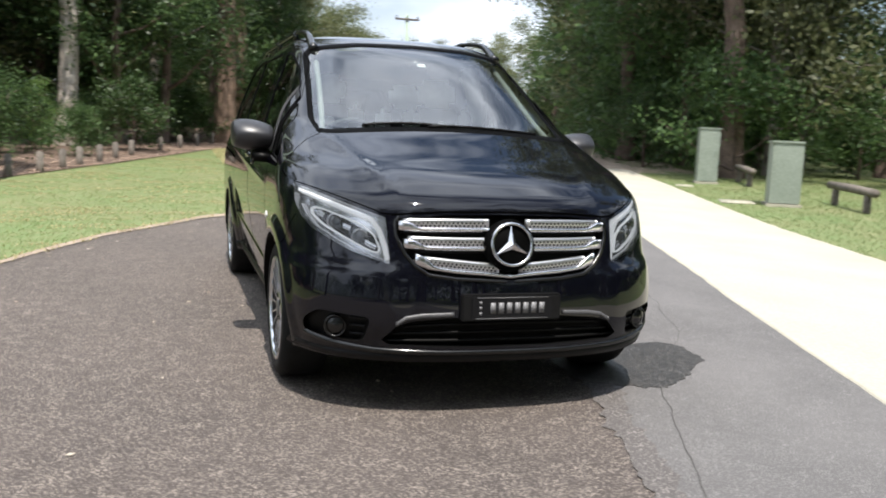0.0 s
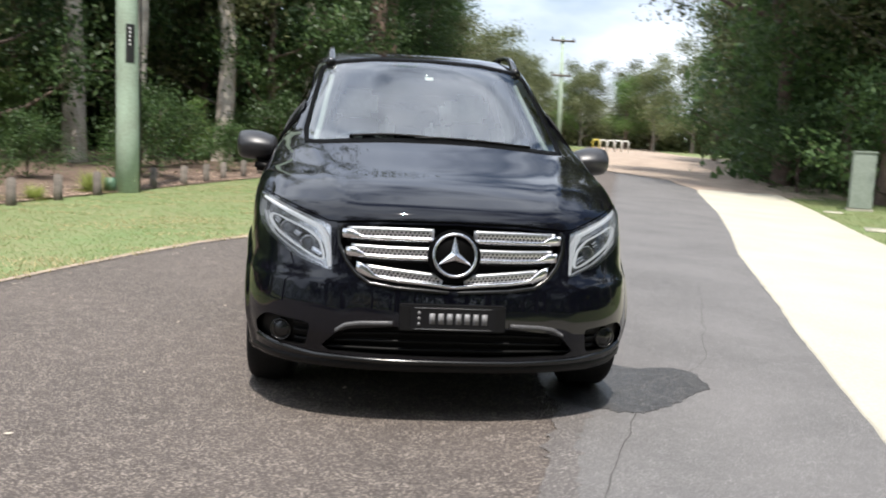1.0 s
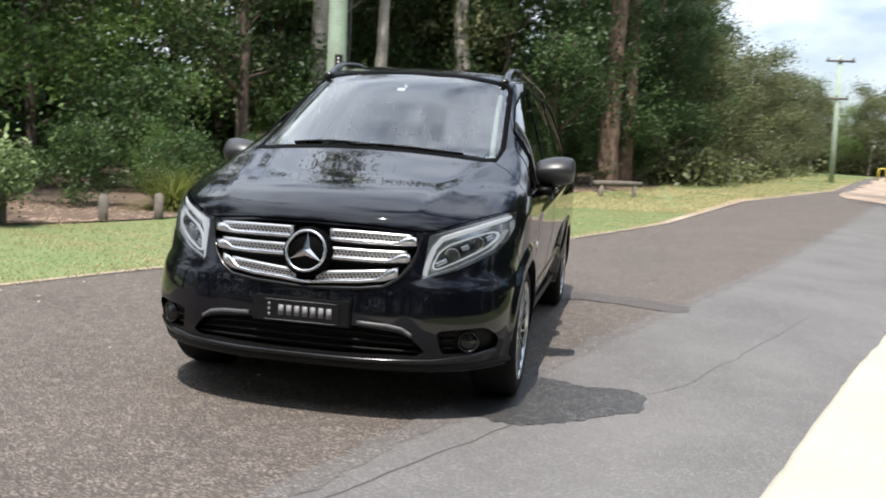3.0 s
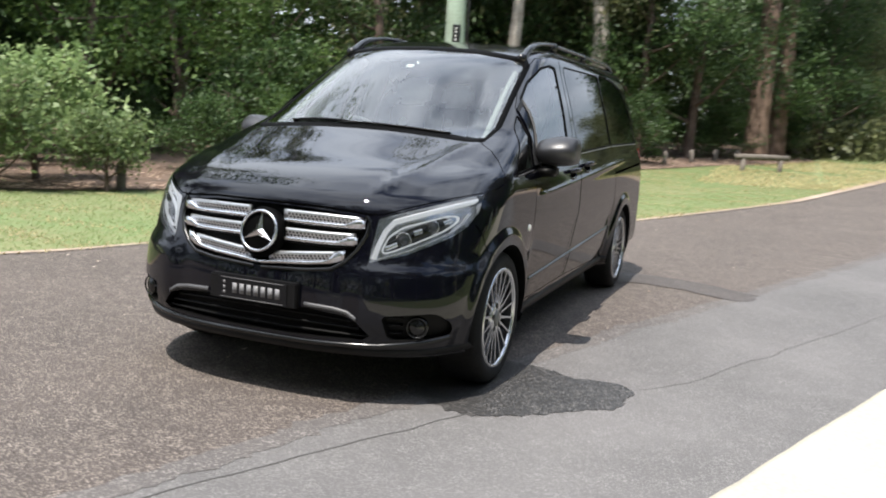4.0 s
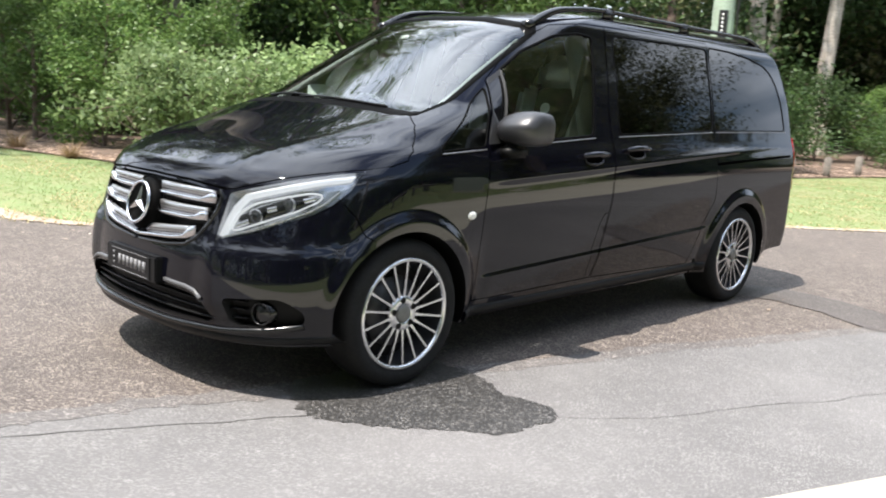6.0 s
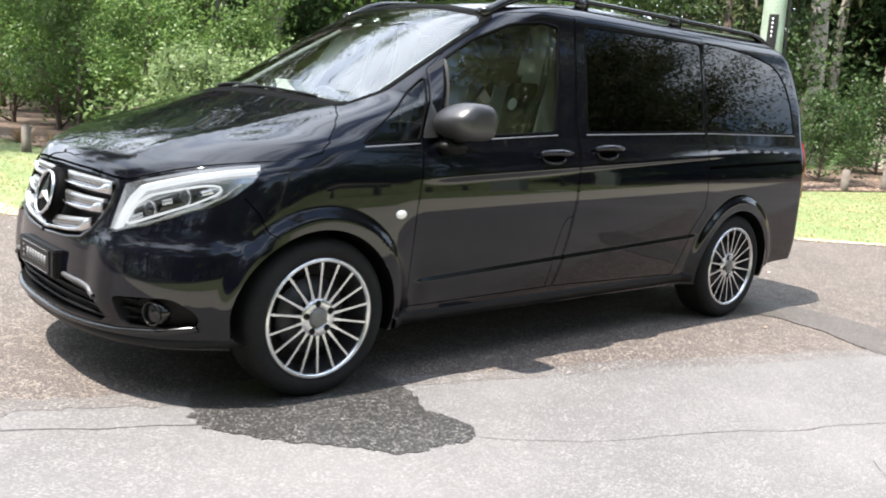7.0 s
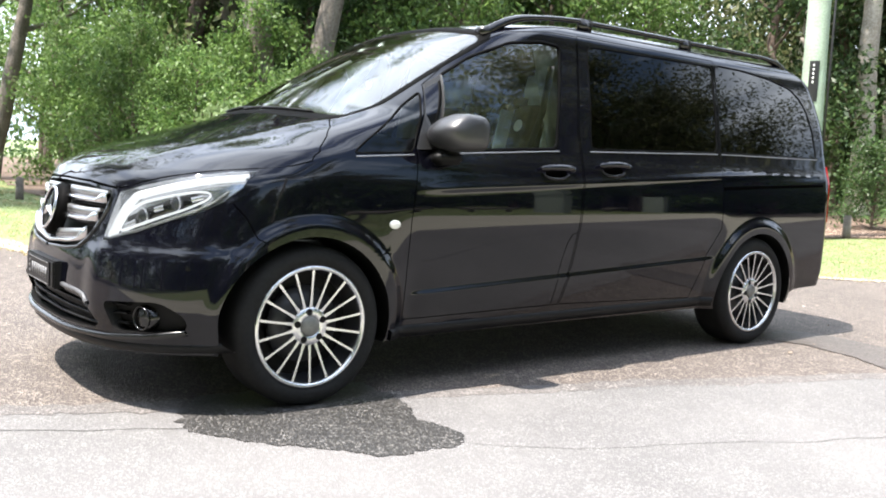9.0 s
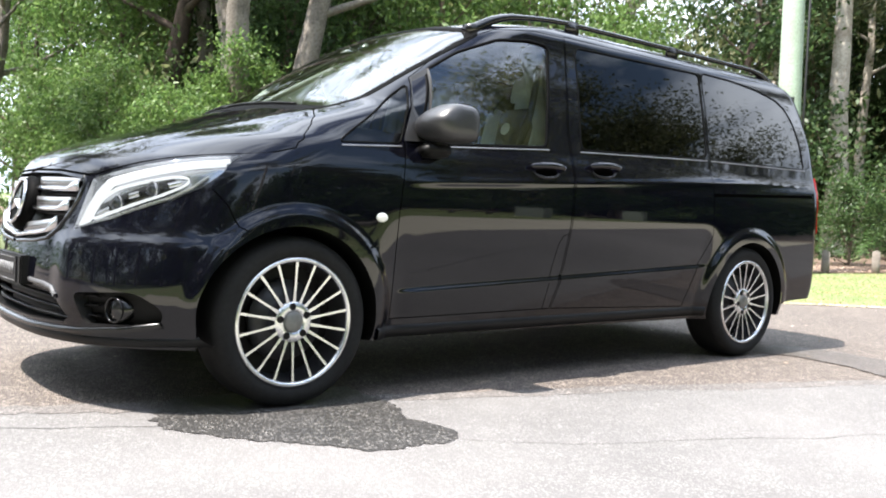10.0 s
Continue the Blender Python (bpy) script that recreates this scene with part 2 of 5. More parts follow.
HALF = spline([(.18, .885), (.25, .908), (.35, .928), (.50, .938), (.80, .944), (.95, .940), (1.05, .924), (1.14, .892), (1.25, .856), (1.45, .792), (1.70, .700), (1.77, .680), (1.82, .645), (1.86, .57), (1.89, .42), (1.905, .10)])
TAIL = spline([(.18, 4.03), (.30, 4.09), (.50, 4.13), (.86, 4.125), (1.18, 4.165), (1.42, 4.205), (1.6, 4.20), (1.7, 4.175), (1.76, 4.12), (1.8, 4.04), (1.87, 3.78), (1.895, 3.45), (1.905, 3.15)])
TAIL_BEND, TAIL_POWER = 0.17, 2.8
ARCHES = ((0.0, 0.345, 0.40), (3.2, 0.345, 0.395))


def smooth(x):
    x = min(max(x, 0.0), 1.0)
    return x * x * (3 - 2 * x)


def crease(y, z):
    """How far the side stands out of the plain skin at this place: two swages and the lips of the wheel arches."""
    doors = smooth((y - .34) / .22) * smooth((2.92 - y) / .22)
    along = smooth((y - .42) / .30) * smooth((4.05 - y) / .15)
    zs = .925 + .056 * (y - .50)
    zl = .464 + .051 * (y - .50)
    out = .0065 * math.exp(-((z - zs - .012) / .020) ** 2) * along
    out -= .120 * (.80 - z if z < .74 else max(0.0, .86 - z) ** 2 / .24) * doors
    out += .012 * smooth((zl + .004 - z) / .022) * smooth((y - .48) / .14) * smooth((2.80 - y) / .12)
    for cy, cz, r in ARCHES:
        d = math.hypot(y - cy, z - cz)
        out += .020 * smooth((r + .085 - d) / .06) * smooth((z - .15) / .1)
    return out * smooth((y + .75) / .5)


def skin(u, z):
    """The skin on the van's left: u 0 to 1 round the front corner, 1 to 2 along the side, 2 to 3 round the back."""
    w, nose, tail = HALF(z), NOSE(z), TAIL(z)
    bend = min(BEND(z), (tail - nose) * .45)
    if u <= 1:
        a, p = u * math.pi / 2, POWER(z)
        x, y = w * math.sin(a) ** (2 / p), nose + bend * (1 - math.cos(a) ** (2 / p)) if u < 1 else nose + bend
    elif u < 2:
        y0, y1 = nose + bend, tail - TAIL_BEND
        x, y = w, y0 + (u - 1) * (y1 - y0)
    else:
        a = min((u - 2), 1.0) * math.pi / 2
        x, y = w * math.cos(a) ** (2 / TAIL_POWER) if u < 3 else 0.0, tail - TAIL_BEND * (1 - math.sin(a) ** (2 / TAIL_POWER))
    if u <= 1 and .30 < z < .72:
        push = .026 * smooth((.705 - z) / .075) * smooth((z - .30) / .14) * smooth((x - .42) / .14) * smooth((-.20 - y) / .22)
        x, y = x + push * .45, y - push * .85
    k = smooth(x / w * 3 - 2) if z < 1.1 else 0.0
    ridge = 0.0
    if .94 < z < 1.25 and u <= 1:
        ridge = .007 * math.exp(-((x - .44 - (z - .93) * .80) / .045) ** 2) * smooth((z - .94) / .06) * smooth((1.25 - z) / .05)
    return (x + (crease(y, z) * k if k else 0.0), y, z + ridge)


def u_side(y, z):
    nose, tail, bend = NOSE(z), TAIL(z), BEND(z)
    bend = min(bend, (tail - nose) * .45)
    if y <= nose:
        return 0.0
    if y < nose + bend:
        c = 1 - (y - nose) / bend
        return math.acos(min(1, c ** (POWER(z) / 2))) * 2 / math.pi
    if y < tail - TAIL_BEND:
        return 1 + (y - nose - bend) / (tail - TAIL_BEND - nose - bend)
    s = min(1, (y - tail + TAIL_BEND) / TAIL_BEND)
    return 2 + math.asin(s ** (TAIL_POWER / 2)) * 2 / math.pi


def u_front(x, z):
    return math.asin(min(1.0, (max(0, x) / HALF(z)) ** (POWER(z) / 2))) * 2 / math.pi

V_TABLE = [(Z_LOW, 0.0)]
for i in range(1, 501):
    z0, s0 = V_TABLE[-1]
    z1 = Z_LOW + (Z_TOP - Z_LOW) * i / 500
    V_TABLE.append((z1, s0 + math.sqrt((z1 - z0) ** 2 + (0.6 * (NOSE(z1) - NOSE(z0))) ** 2 + (HALF(z1) - HALF(z0)) ** 2)))
V_Z, V_S = [a for a, b in V_TABLE], [b for a, b in V_TABLE]
U_X, U_S = (0, 1, 2, 3), (0.0, 1.25, 4.55, 5.5)


def to_uv(u, z):
    return (float(np.interp(u, U_X, U_S)), float(np.interp(z, V_Z, V_S)))


def from_uv(a, b):
    return float(np.interp(a, U_S, U_X)), float(np.interp(b, V_S, V_Z))


def on_skin(u, z, lift=0.0, side=1):
    """The place on the skin and the way out of it there; side -1 is the van's right."""
    z = min(max(z, Z_LOW), Z_TOP - 1e-4)
    u = min(max(u, 0.0), 3.0)
    e = 2e-3
    p = Vector(skin(u, z))
    ua, ub = max(u - e, 0), min(u + e, 3)
    za, zb = max(z - e, Z_LOW), min(z + e, Z_TOP - 1e-4)
    a, b = Vector(skin(ub, z)) - Vector(skin(ua, z)), Vector(skin(u, zb)) - Vector(skin(u, za))
    n = a.cross(b)
    n = n.normalized() if n.length > 1e-12 else Vector((0, 0, 1))
    if u < 0.02:
        n.x *= u / 0.02
        n.normalize()
    p += n * lift
    return Vector((p.x * side, p.y, p.z)), Vector((n.x * side, n.y, n.z))


def spot(mode, a, z, lift=0.0, side=1):
    """As on_skin, for a place of the front (a across) or of the side (a along)."""
    return on_skin(u_front(a, z) if mode == "f" else u_side(a, z), z, lift, side)


def dense(points, closed=True, step=0.03):
    out = []
    n = len(points)
    for i in range(n if closed else n - 1):
        a, b = points[i], points[(i + 1) % n]
        k = max(1, int(math.dist(a, b) / step))
        out += [(a[0] + (b[0] - a[0]) * j / k, a[1] + (b[1] - a[1]) * j / k) for j in range(k)]
    if not closed:
        out.append(points[-1])
    return out


def rounded(points, r=0.03, k=4):
    """A closed outline with its corners rounded."""
    out, n = [], len(points)
    for i in range(n):
        a, b, c = Vector(points[i - 1]), Vector(points[i]), Vector(points[(i + 1) % n])
        ra, rc = min(r, (a - b).length * 0.45), min(r, (c - b).length * 0.45)
        p, q = b + (a - b).normalized() * ra, b + (c - b).normalized() * rc
        for j in range(k + 1):
            s = j / k
            out.append(tuple(p * (1 - s) ** 2 + b * 2 * s * (1 - s) + q * s * s))
    return out


def mesh_part(name, verts, faces, material, parent=None, label="", smooth_faces=True, normals=None):
    me = bpy.data.meshes.new(name)
    me.from_pydata([tuple(v) for v in verts], [], faces)
    me.materials.append(material)
    if smooth_faces:
        me.polygons.foreach_set("use_smooth", [True] * len(me.polygons))
    me.update()
    if normals:
        me.normals_split_custom_set_from_vertices([tuple(n) for n in normals])
    ob = new(name, me)
    ob.parent = parent
    if label:
        tagged(ob, label)
    return ob


def part(name, bm, material, parent, label="", flat=False):
    me = bpy.data.meshes.new(name)
    bm.normal_update()
    bm.to_mesh(me)
    bm.free()
    me.materials.append(material)
    me.polygons.foreach_set("use_smooth", [not flat] * len(me.polygons))
    ob = new(name, me)
    ob.parent = parent
    if label:
        tagged(ob, label)
    return ob


def add_box(bm, centre, size, m=None, bevel=0.0):
    made = bmesh.ops.create_cube(bm, size=1.0, matrix=Matrix.Translation(centre) @ (m or Matrix()) @ Matrix.Diagonal((*size, 1)))
    if bevel:
        edges = {e for v in made["verts"] for e in v.link_edges}
        bmesh.ops.bevel(bm, geom=list(edges), offset=bevel, segments=2, affect="EDGES")


def add_tube(bm, points, radii, sides=10, caps=True):
    """A tube along points, with a radius at each (or one for all)."""
    points = [Vector(p) for p in points]
    radii = [radii] * len(points) if isinstance(radii, (int, float)) else radii
    rings, up = [], None
    for i, p in enumerate(points):
        d = (points[min(i + 1, len(points) - 1)] - points[max(i - 1, 0)]).normalized()
        if up is None:
            up = d.orthogonal().normalized()
        up = (up - d * up.dot(d)).normalized()
        w = d.cross(up)
        rings.append([bm.verts.new(p + (up * math.cos(a) + w * math.sin(a)) * radii[i]) for a in (2 * math.pi * j / sides for j in range(sides))])
    for a, b in zip(rings, rings[1:]):
        for j in range(sides):
            bm.faces.new((a[j], a[(j + 1) % sides], b[(j + 1) % sides], b[j]))
    if caps:
        bm.faces.new(list(reversed(rings[0])))
        bm.faces.new(rings[-1])


def add_lathe(bm, profile, sides=48, m=None):
    """A profile of (radius, along) turned about the x axis."""
    m = m or Matrix()
    rings = [[bm.verts.new(m @ Vector((h, r * math.cos(a), r * math.sin(a)))) for a in (2 * math.pi * j / sides for j in range(sides))] for r, h in profile]
    for a, b in zip(rings, rings[1:]):
        for j in range(sides):
            bm.faces.new((a[j], a[(j + 1) % sides], b[(j + 1) % sides], b[j]))


def add_ribbon(bm, mode, line, half, lift=0.002, low=-0.001, closed=False, side=1, step=0.02):
    """A strip along a line on the skin, raised in its middle."""
    pts = dense(line, closed, step)
    n, rows = len(pts), []
    for i, (a, z) in enumerate(pts):
        p, q = pts[i - 1 if (i or closed) else 0], pts[(i + 1) % n if (i < n - 1 or closed) else i]
        d = Vector((q[0] - p[0], q[1] - p[1]))
        d = d.normalized() if d.length > 1e-9 else Vector((1, 0))
        s = Vector((-d.y, d.x)) * half
        if half < .0095:
            here, out = spot(mode, a, z, 0, side)
            along = spot(mode, *q, 0, side)[0] - spot(mode, *p, 0, side)[0]
            across = out.cross(along).normalized() * side if along.length > 1e-7 else Vector((0, 0, 1))
            rows.append([bm.verts.new(here + across * half * k + out * h) for k, h in ((-1, low), (-0.75, lift), (0.75, lift), (1, low))])
            continue
        row = [spot(mode, a + s.x * k, z + s.y * k, h, side)[0] for k, h in ((-1, low), (-0.75, lift), (0.75, lift), (1, low))]
        rows.append([bm.verts.new(v) for v in row])
    for i in range(n if closed else n - 1):
        a, b = rows[i], rows[(i + 1) % n]
        for j in range(3):
            bm.faces.new((a[j], a[j + 1], b[j + 1], b[j]) if side > 0 else (a[j + 1], a[j], b[j], b[j + 1]))


def circle_line(cy, cz, r, k=64, low=None):
    return [(cy + r * math.cos(2 * math.pi * i / k), max(cz + r * math.sin(2 * math.pi * i / k), low if low is not None else -9)) for i in range(k)]


# the outlines: "f" across and up on the front, "s" along and up on the side
OUT = {
    "windscreen": ("f", [(0, 1.271), (.20, 1.268), (.33, 1.262), (.50, 1.251), (.66, 1.238), (.70, 1.245), (.712, 1.31), (.672, 1.55), (.648, 1.69), (.61, 1.735), (.35, 1.770), (0, 1.780)]),
    "door_glass": ("s", rounded([(.60, 1.112), (1.418, 1.165), (1.493, 1.414), (1.578, 1.715), (1.438, 1.724), (1.215, 1.693), (.958, 1.594), (.75, 1.475)], .035)),
    "quarter_glass": ("s", rounded([(.180, 1.083), (.500, 1.104), (.625, 1.392), (.544, 1.339), (.224, 1.118)], .03)),
    "middle_glass": ("s", rounded([(1.673, 1.173), (2.795, 1.211), (2.925, 1.752), (1.79, 1.742)], .05)),
    "rear_glass": ("s", rounded([(2.825, 1.212), (3.925, 1.224), (3.942, 1.40), (3.925, 1.55), (3.875, 1.635), (3.78, 1.692), (3.55, 1.735), (3.25, 1.760), (2.955, 1.765)], .035)),
    "head_lamp": ("f", rounded([(.535, .681), (.546, .878), (.695, .928), (.797, .964), (.846, .980), (.889, .993), (.893, .92), (.874, .858), (.838, .811), (.765, .768), (.688, .727)], .009)),
    "grille": ("f", [(0, .903), (.30, .897), (.488, .876), (.502, .860), (.498, .80), (.47, .735), (.425, .682), (.37, .647), (.25, .632), (0, .618)]),
    "low_grille": ("f", [(0, .462), (.26, .455), (.44, .437), (.50, .418), (.565, .352), (.53, .328), (.30, .322), (0, .320)]),
    "fog_recess": ("f", rounded([(.605, .450), (.70, .458), (.815, .466), (.868, .41), (.862, .345), (.64, .335)], .03)),
    "front_arch": ("s", circle_line(-.012, .335, .395, 72, Z_LOW - .02)),
    "rear_cut": ("s", [(3.585, Z_LOW - .02), (3.60, .325), (3.75, .342), (3.95, .350), (4.14, .372), (4.14, Z_LOW - .02)]),
    "rear_arch": ("s", circle_line(3.2, .335, .385, 72, Z_LOW - .02)),
}
HOLES = list(OUT)
PANELS = {
    "bonnet": ("f", [(0, .918), (.30, .914), (.52, .896), (.555, .896), (.695, .946), (.80, .980), (.872, .999), (.908, 1.016), (.914, 1.041), (.897, 1.082), (.83, 1.150), (.775, 1.192), (.70, 1.226), (.50, 1.240), (.33, 1.251), (.20, 1.257), (0, 1.260)]),
    "cowl": ("f", [(0, 1.2605), (.20, 1.2575), (.33, 1.2515), (.50, 1.2405), (.70, 1.2265), (.715, 1.235), (.70, 1.2445), (.66, 1.2375), (.50, 1.2505), (.33, 1.2615), (.20, 1.2675), (0, 1.2705)]),
    "front_door": ("s", [(.655, 1.425), (.52, 1.113), (.482, .80), (.482, .622), (.49, .335), (1.486, .352), (1.54, .56), (1.561, .78), (1.574, 1.01), (1.592, 1.275), (1.70, 1.70), (1.705, 1.785), (1.50, 1.783), (1.229, 1.752), (.965, 1.640)]),
    "sliding_door": ("s", [(1.500, .352), (2.60, .33), (2.69, .571), (2.80, .75), (2.795, .99), (2.81, 1.21), (2.94, 1.79), (1.719, 1.79), (1.706, 1.70), (1.604, 1.275), (1.586, 1.01), (1.573, .78), (1.553, .56)]),
}


def uv_outline(mode, pts, closed=True):
    return [to_uv(u_front(a, z) if mode == "f" else u_side(a, z), z) for a, z in dense(pts, closed, 0.022)]


def within(poly, x, y):
    """Which of the points lie in the outline."""
    px, py = np.array([p[0] for p in poly]), np.array([p[1] for p in poly])
    qx, qy = np.roll(px, -1), np.roll(py, -1)
    out = np.zeros(len(x), bool)
    for ax, ay, bx, by in zip(px, py, qx, qy):
        if ay != by:
            out ^= ((ay > y) != (by > y)) & (x < (bx - ax) * (y - ay) / (by - ay) + ax)
    return out


from mathutils.geometry import delaunay_2d_cdt
REGIONS = {k: uv_outline(*v) for k, v in {**OUT, **PANELS}.items()}
grid_u = np.concatenate([np.linspace(0, U_S[1], 46)[:-1], np.linspace(U_S[1], U_S[2], 120)[:-1], np.linspace(U_S[2], U_S[3], 24)])
grid_v = np.linspace(0, V_S[-1], 84)
points_2d = [(float(a), float(b)) for a in grid_u for b in grid_v]
edge_pts, edge_list = [], []
for poly in REGIONS.values():
    base = len(edge_pts)
    edge_pts += [(min(max(a, 0.0), U_S[3]), min(max(b, 0.0), V_S[-1])) for a, b in poly]
    edge_list += [(base + i, base + (i + 1) % len(poly)) for i in range(len(poly))]
fine_lines = []
for off in (-.045, -.030, -.018, -.008, .0, .007, .014, .022, .031, .042, .056):
    fine_lines.append([(y, .925 + .056 * (y - .50) + off) for y in np.linspace(.45, 3.93, 140)])
for off in (-.030, -.021, -.014, -.007, .0, .007, .015):
    fine_lines.append([(y, .464 + .051 * (y - .50) + off) for y in np.linspace(.47, 2.82, 95)])
for cy, cz, r in ARCHES:
    for off in (.012, .027, .042, .056, .070, .086):
        fine_lines.append([(cy + (r + off) * math.cos(a), cz + (r + off) * math.sin(a)) for a in np.linspace(-.1, math.pi + .1, 60)])
for line in fine_lines:
    line = [(a, z) for a, z in line if z > Z_LOW + .01]
    edge_pts += [to_uv(u_side(a, z), z) for a, z in line]
ep = np.array(edge_pts)
border = [p for p in points_2d if p[0] in (grid_u[0], grid_u[-1]) or p[1] in (grid_v[0], grid_v[-1])]
inner = np.array([p for p in points_2d if p[0] not in (grid_u[0], grid_u[-1]) and p[1] not in (grid_v[0], grid_v[-1])])
near = np.zeros(len(inner), bool)
for i in range(0, len(ep), 200):
    d = ((inner[:, None, :] - ep[None, i:i + 200, :]) ** 2).sum(2).min(1)
    near |= d < 0.011 ** 2
inner = inner[~near]
cdt_in = [Vector(p) for p in edge_pts] + [Vector(p) for p in border] + [Vector(p) for p in inner.tolist()]
cdt_v, _, cdt_f, *_ = delaunay_2d_cdt(cdt_in, edge_list, [], 0, 1e-5)
tri = np.array([f for f in cdt_f if len(f) == 3])
uv = np.array([tuple(v) for v in cdt_v])
mid = uv[tri].mean(1)
region_of = np.full(len(tri), "body", dtype=object)
for key in (*PANELS, *HOLES):
    region_of[within(REGIONS[key], mid[:, 0], mid[:, 1])] = key
flip = (np.cross(uv[tri[:, 1]] - uv[tri[:, 0]], uv[tri[:, 2]] - uv[tri[:, 0]]) < 0)
tri[flip] = tri[flip][:, ::-1]
spots = [from_uv(a, b) for a, b in uv]


def skin_piece(name, keys, material, parent, label="", sides=(1,), lift=0.0, pane=False):
    """The pieces of the skin with those keys, as one mesh."""
    verts, normals, faces = [], [], []
    use = tri[np.isin(region_of, keys)]
    ids = np.unique(use)
    for side in sides:
        base, at = len(verts), {int(k): i for i, k in enumerate(ids)}
        for k in ids:
            p, n = on_skin(*spots[k], lift, side)
            if pane:
                tilt = radians(19.5 + 8 * (p.z - 1.45))
                n = Vector((math.cos(tilt) * side, .012 * (p.y - 2.2), math.sin(tilt))).normalized()
            verts.append(p)
            normals.append(n)
        for a, b, c in use:
            f = (base + at[int(a)], base + at[int(b)], base + at[int(c)])
            faces.append(f if side > 0 else f[::-1])
    return mesh_part(name, verts, faces, material, parent, label, True, normals)


van = tagged(new("van"), "black glossy passenger van with chrome grille parked on the road", "van")
BOTH = (1, -1)
skin_piece("body", ["body"], M_PAINT, van, "gloss black painted bodywork", BOTH)
skin_piece("bonnet", ["bonnet"], M_PAINT, van, "", BOTH)
windscreen = skin_piece("windscreen", ["windscreen"], M_WS, van, "clear laminated windscreen", BOTH, -.004)
for side in BOTH:
    door = skin_piece("front_door", ["front_door"], M_PAINT, van, "", (side,))
    skin_piece("door_window", ["door_glass"], M_SIDE, door, "green-tinted side glass", (side,), -.006, True)
    slide = skin_piece("sliding_door", ["sliding_door"], M_PAINT, van, "", (side,))
    skin_piece("door_window", ["middle_glass"], M_PRIVACY, slide, "dark privacy glass", (side,), -.003, True)
    skin_piece("quarter_window", ["quarter_glass"], M_QUARTER, van, "small triangular glass", (side,), -.005)
    skin_piece("rear_side_window", ["rear_glass"], M_PRIVACY, van, "dark privacy glass", (side,), -.003, True)
    for key, hold in (("front_door", door), ("sliding_door", slide)):
        bm = bmesh.new()
        add_ribbon(bm, "s", PANELS[key][1], .0023, .0006, .0003, True, side)
        part("panel_gap", bm, M_SEAM, hold)
    for key, hold, width in (("door_glass", door, .009), ("middle_glass", slide, .005), ("quarter_glass", van, .005), ("rear_glass", van, .005)):
        bm = bmesh.new()
        add_ribbon(bm, "s", OUT[key][1], width, .0012, -.004, True, side)
        part("window_seal", bm, M_SEAL, hold)
    for line, hold in (([(.19, 1.070), (.50, 1.091)], van), ([(.66, 1.103), (1.43, 1.152)], door), ([(1.66, 1.160), (2.795, 1.200)], slide), ([(2.83, 1.201), (3.93, 1.215)], van)):
        bm = bmesh.new()
        add_ribbon(bm, "s", line, .0032, .0026, .0, False, side)
        part("belt_line", bm, M_BELT, hold, "thin bright line under the glass")
    bm = bmesh.new()
    add_ribbon(bm, "f", [(.52, .896), (.555, .896), (.695, .946), (.80, .980), (.872, .999), (.908, 1.016), (.914, 1.041), (.897, 1.082), (.83, 1.150), (.775, 1.192), (.70, 1.226)], .0028, .0006, .0003, False, side)
    add_ribbon(bm, "s", [(-.352, .858), (-.30, .80), (-.26, .72), (-.22, .70)], .0025, .0006, .0003, False, side)
    part("panel_gap", bm, M_SEAM, van)
    # the arch liner and the lip of each wheel arch
    for key, cy, r in (("front_arch", -.012, .395), ("rear_arch", 3.2, .385)):
        bm = bmesh.new()
        rows = []
        for i in range(41):
            a = math.radians(-18 + 216 * i / 40)
            y, z = cy + r * math.cos(a), max(.335 + r * math.sin(a), Z_LOW)
            p, n = spot("s", y, z, -.001, side)
            rows.append([bm.verts.new(p), bm.verts.new(p - Vector((.03 * side, 0, 0))), bm.verts.new((.55 * side, cy + (r + .02) * math.cos(a), .335 + (r + .02) * math.sin(a)))])
        for a, b in zip(rows, rows[1:]):
            for j in range(2):
                bm.faces.new((a[j], a[j + 1], b[j + 1], b[j]))
        part("arch_liner", bm, M_MESH, van)

bm = bmesh.new()
add_ribbon(bm, "s", [(1.435, .35), (1.452, .46), (1.470, .58), (1.492, .68), (1.520, .725), (1.560, .735)], .0020, .0006, .0003, False, 1)
part("fuel_flap_gap", bm, M_SEAM, van)

# windscreen surround, cowl and front panel gaps
bm = bmesh.new()
for side in BOTH:
    add_ribbon(bm, "f", OUT["windscreen"][1], .016, .0008, -.006, False, side)
part("windscreen_surround", bm, M_SEAL, van)
skin_piece("cowl", ["cowl"], M_SEAL, van, "matt black cowl under the windscreen", BOTH, -.004)
bm = bmesh.new()
for side in BOTH:
    add_ribbon(bm, "f", [(0, .914), (.30, .910), (.52, .892)], .005, .0008, .0003, False, side)
part("panel_gap", bm, M_SEAM, van)

# underbody, sills
bm = bmesh.new()
add_box(bm, (0, 1.72, .30), (1.36, 4.0, .14))
add_box(bm, (0, -.42, .33), (1.0, .35, .14))
part("underbody", bm, M_MESH, van)
for side in BOTH:
    bm = bmesh.new()
    add_ribbon(bm, "s", [(.40, .275), (1.2, .283), (2.80, .298)], .030, .012, -.01, False, side)
    part("sill", bm, M_PLASTIC, van, "black plastic sill")


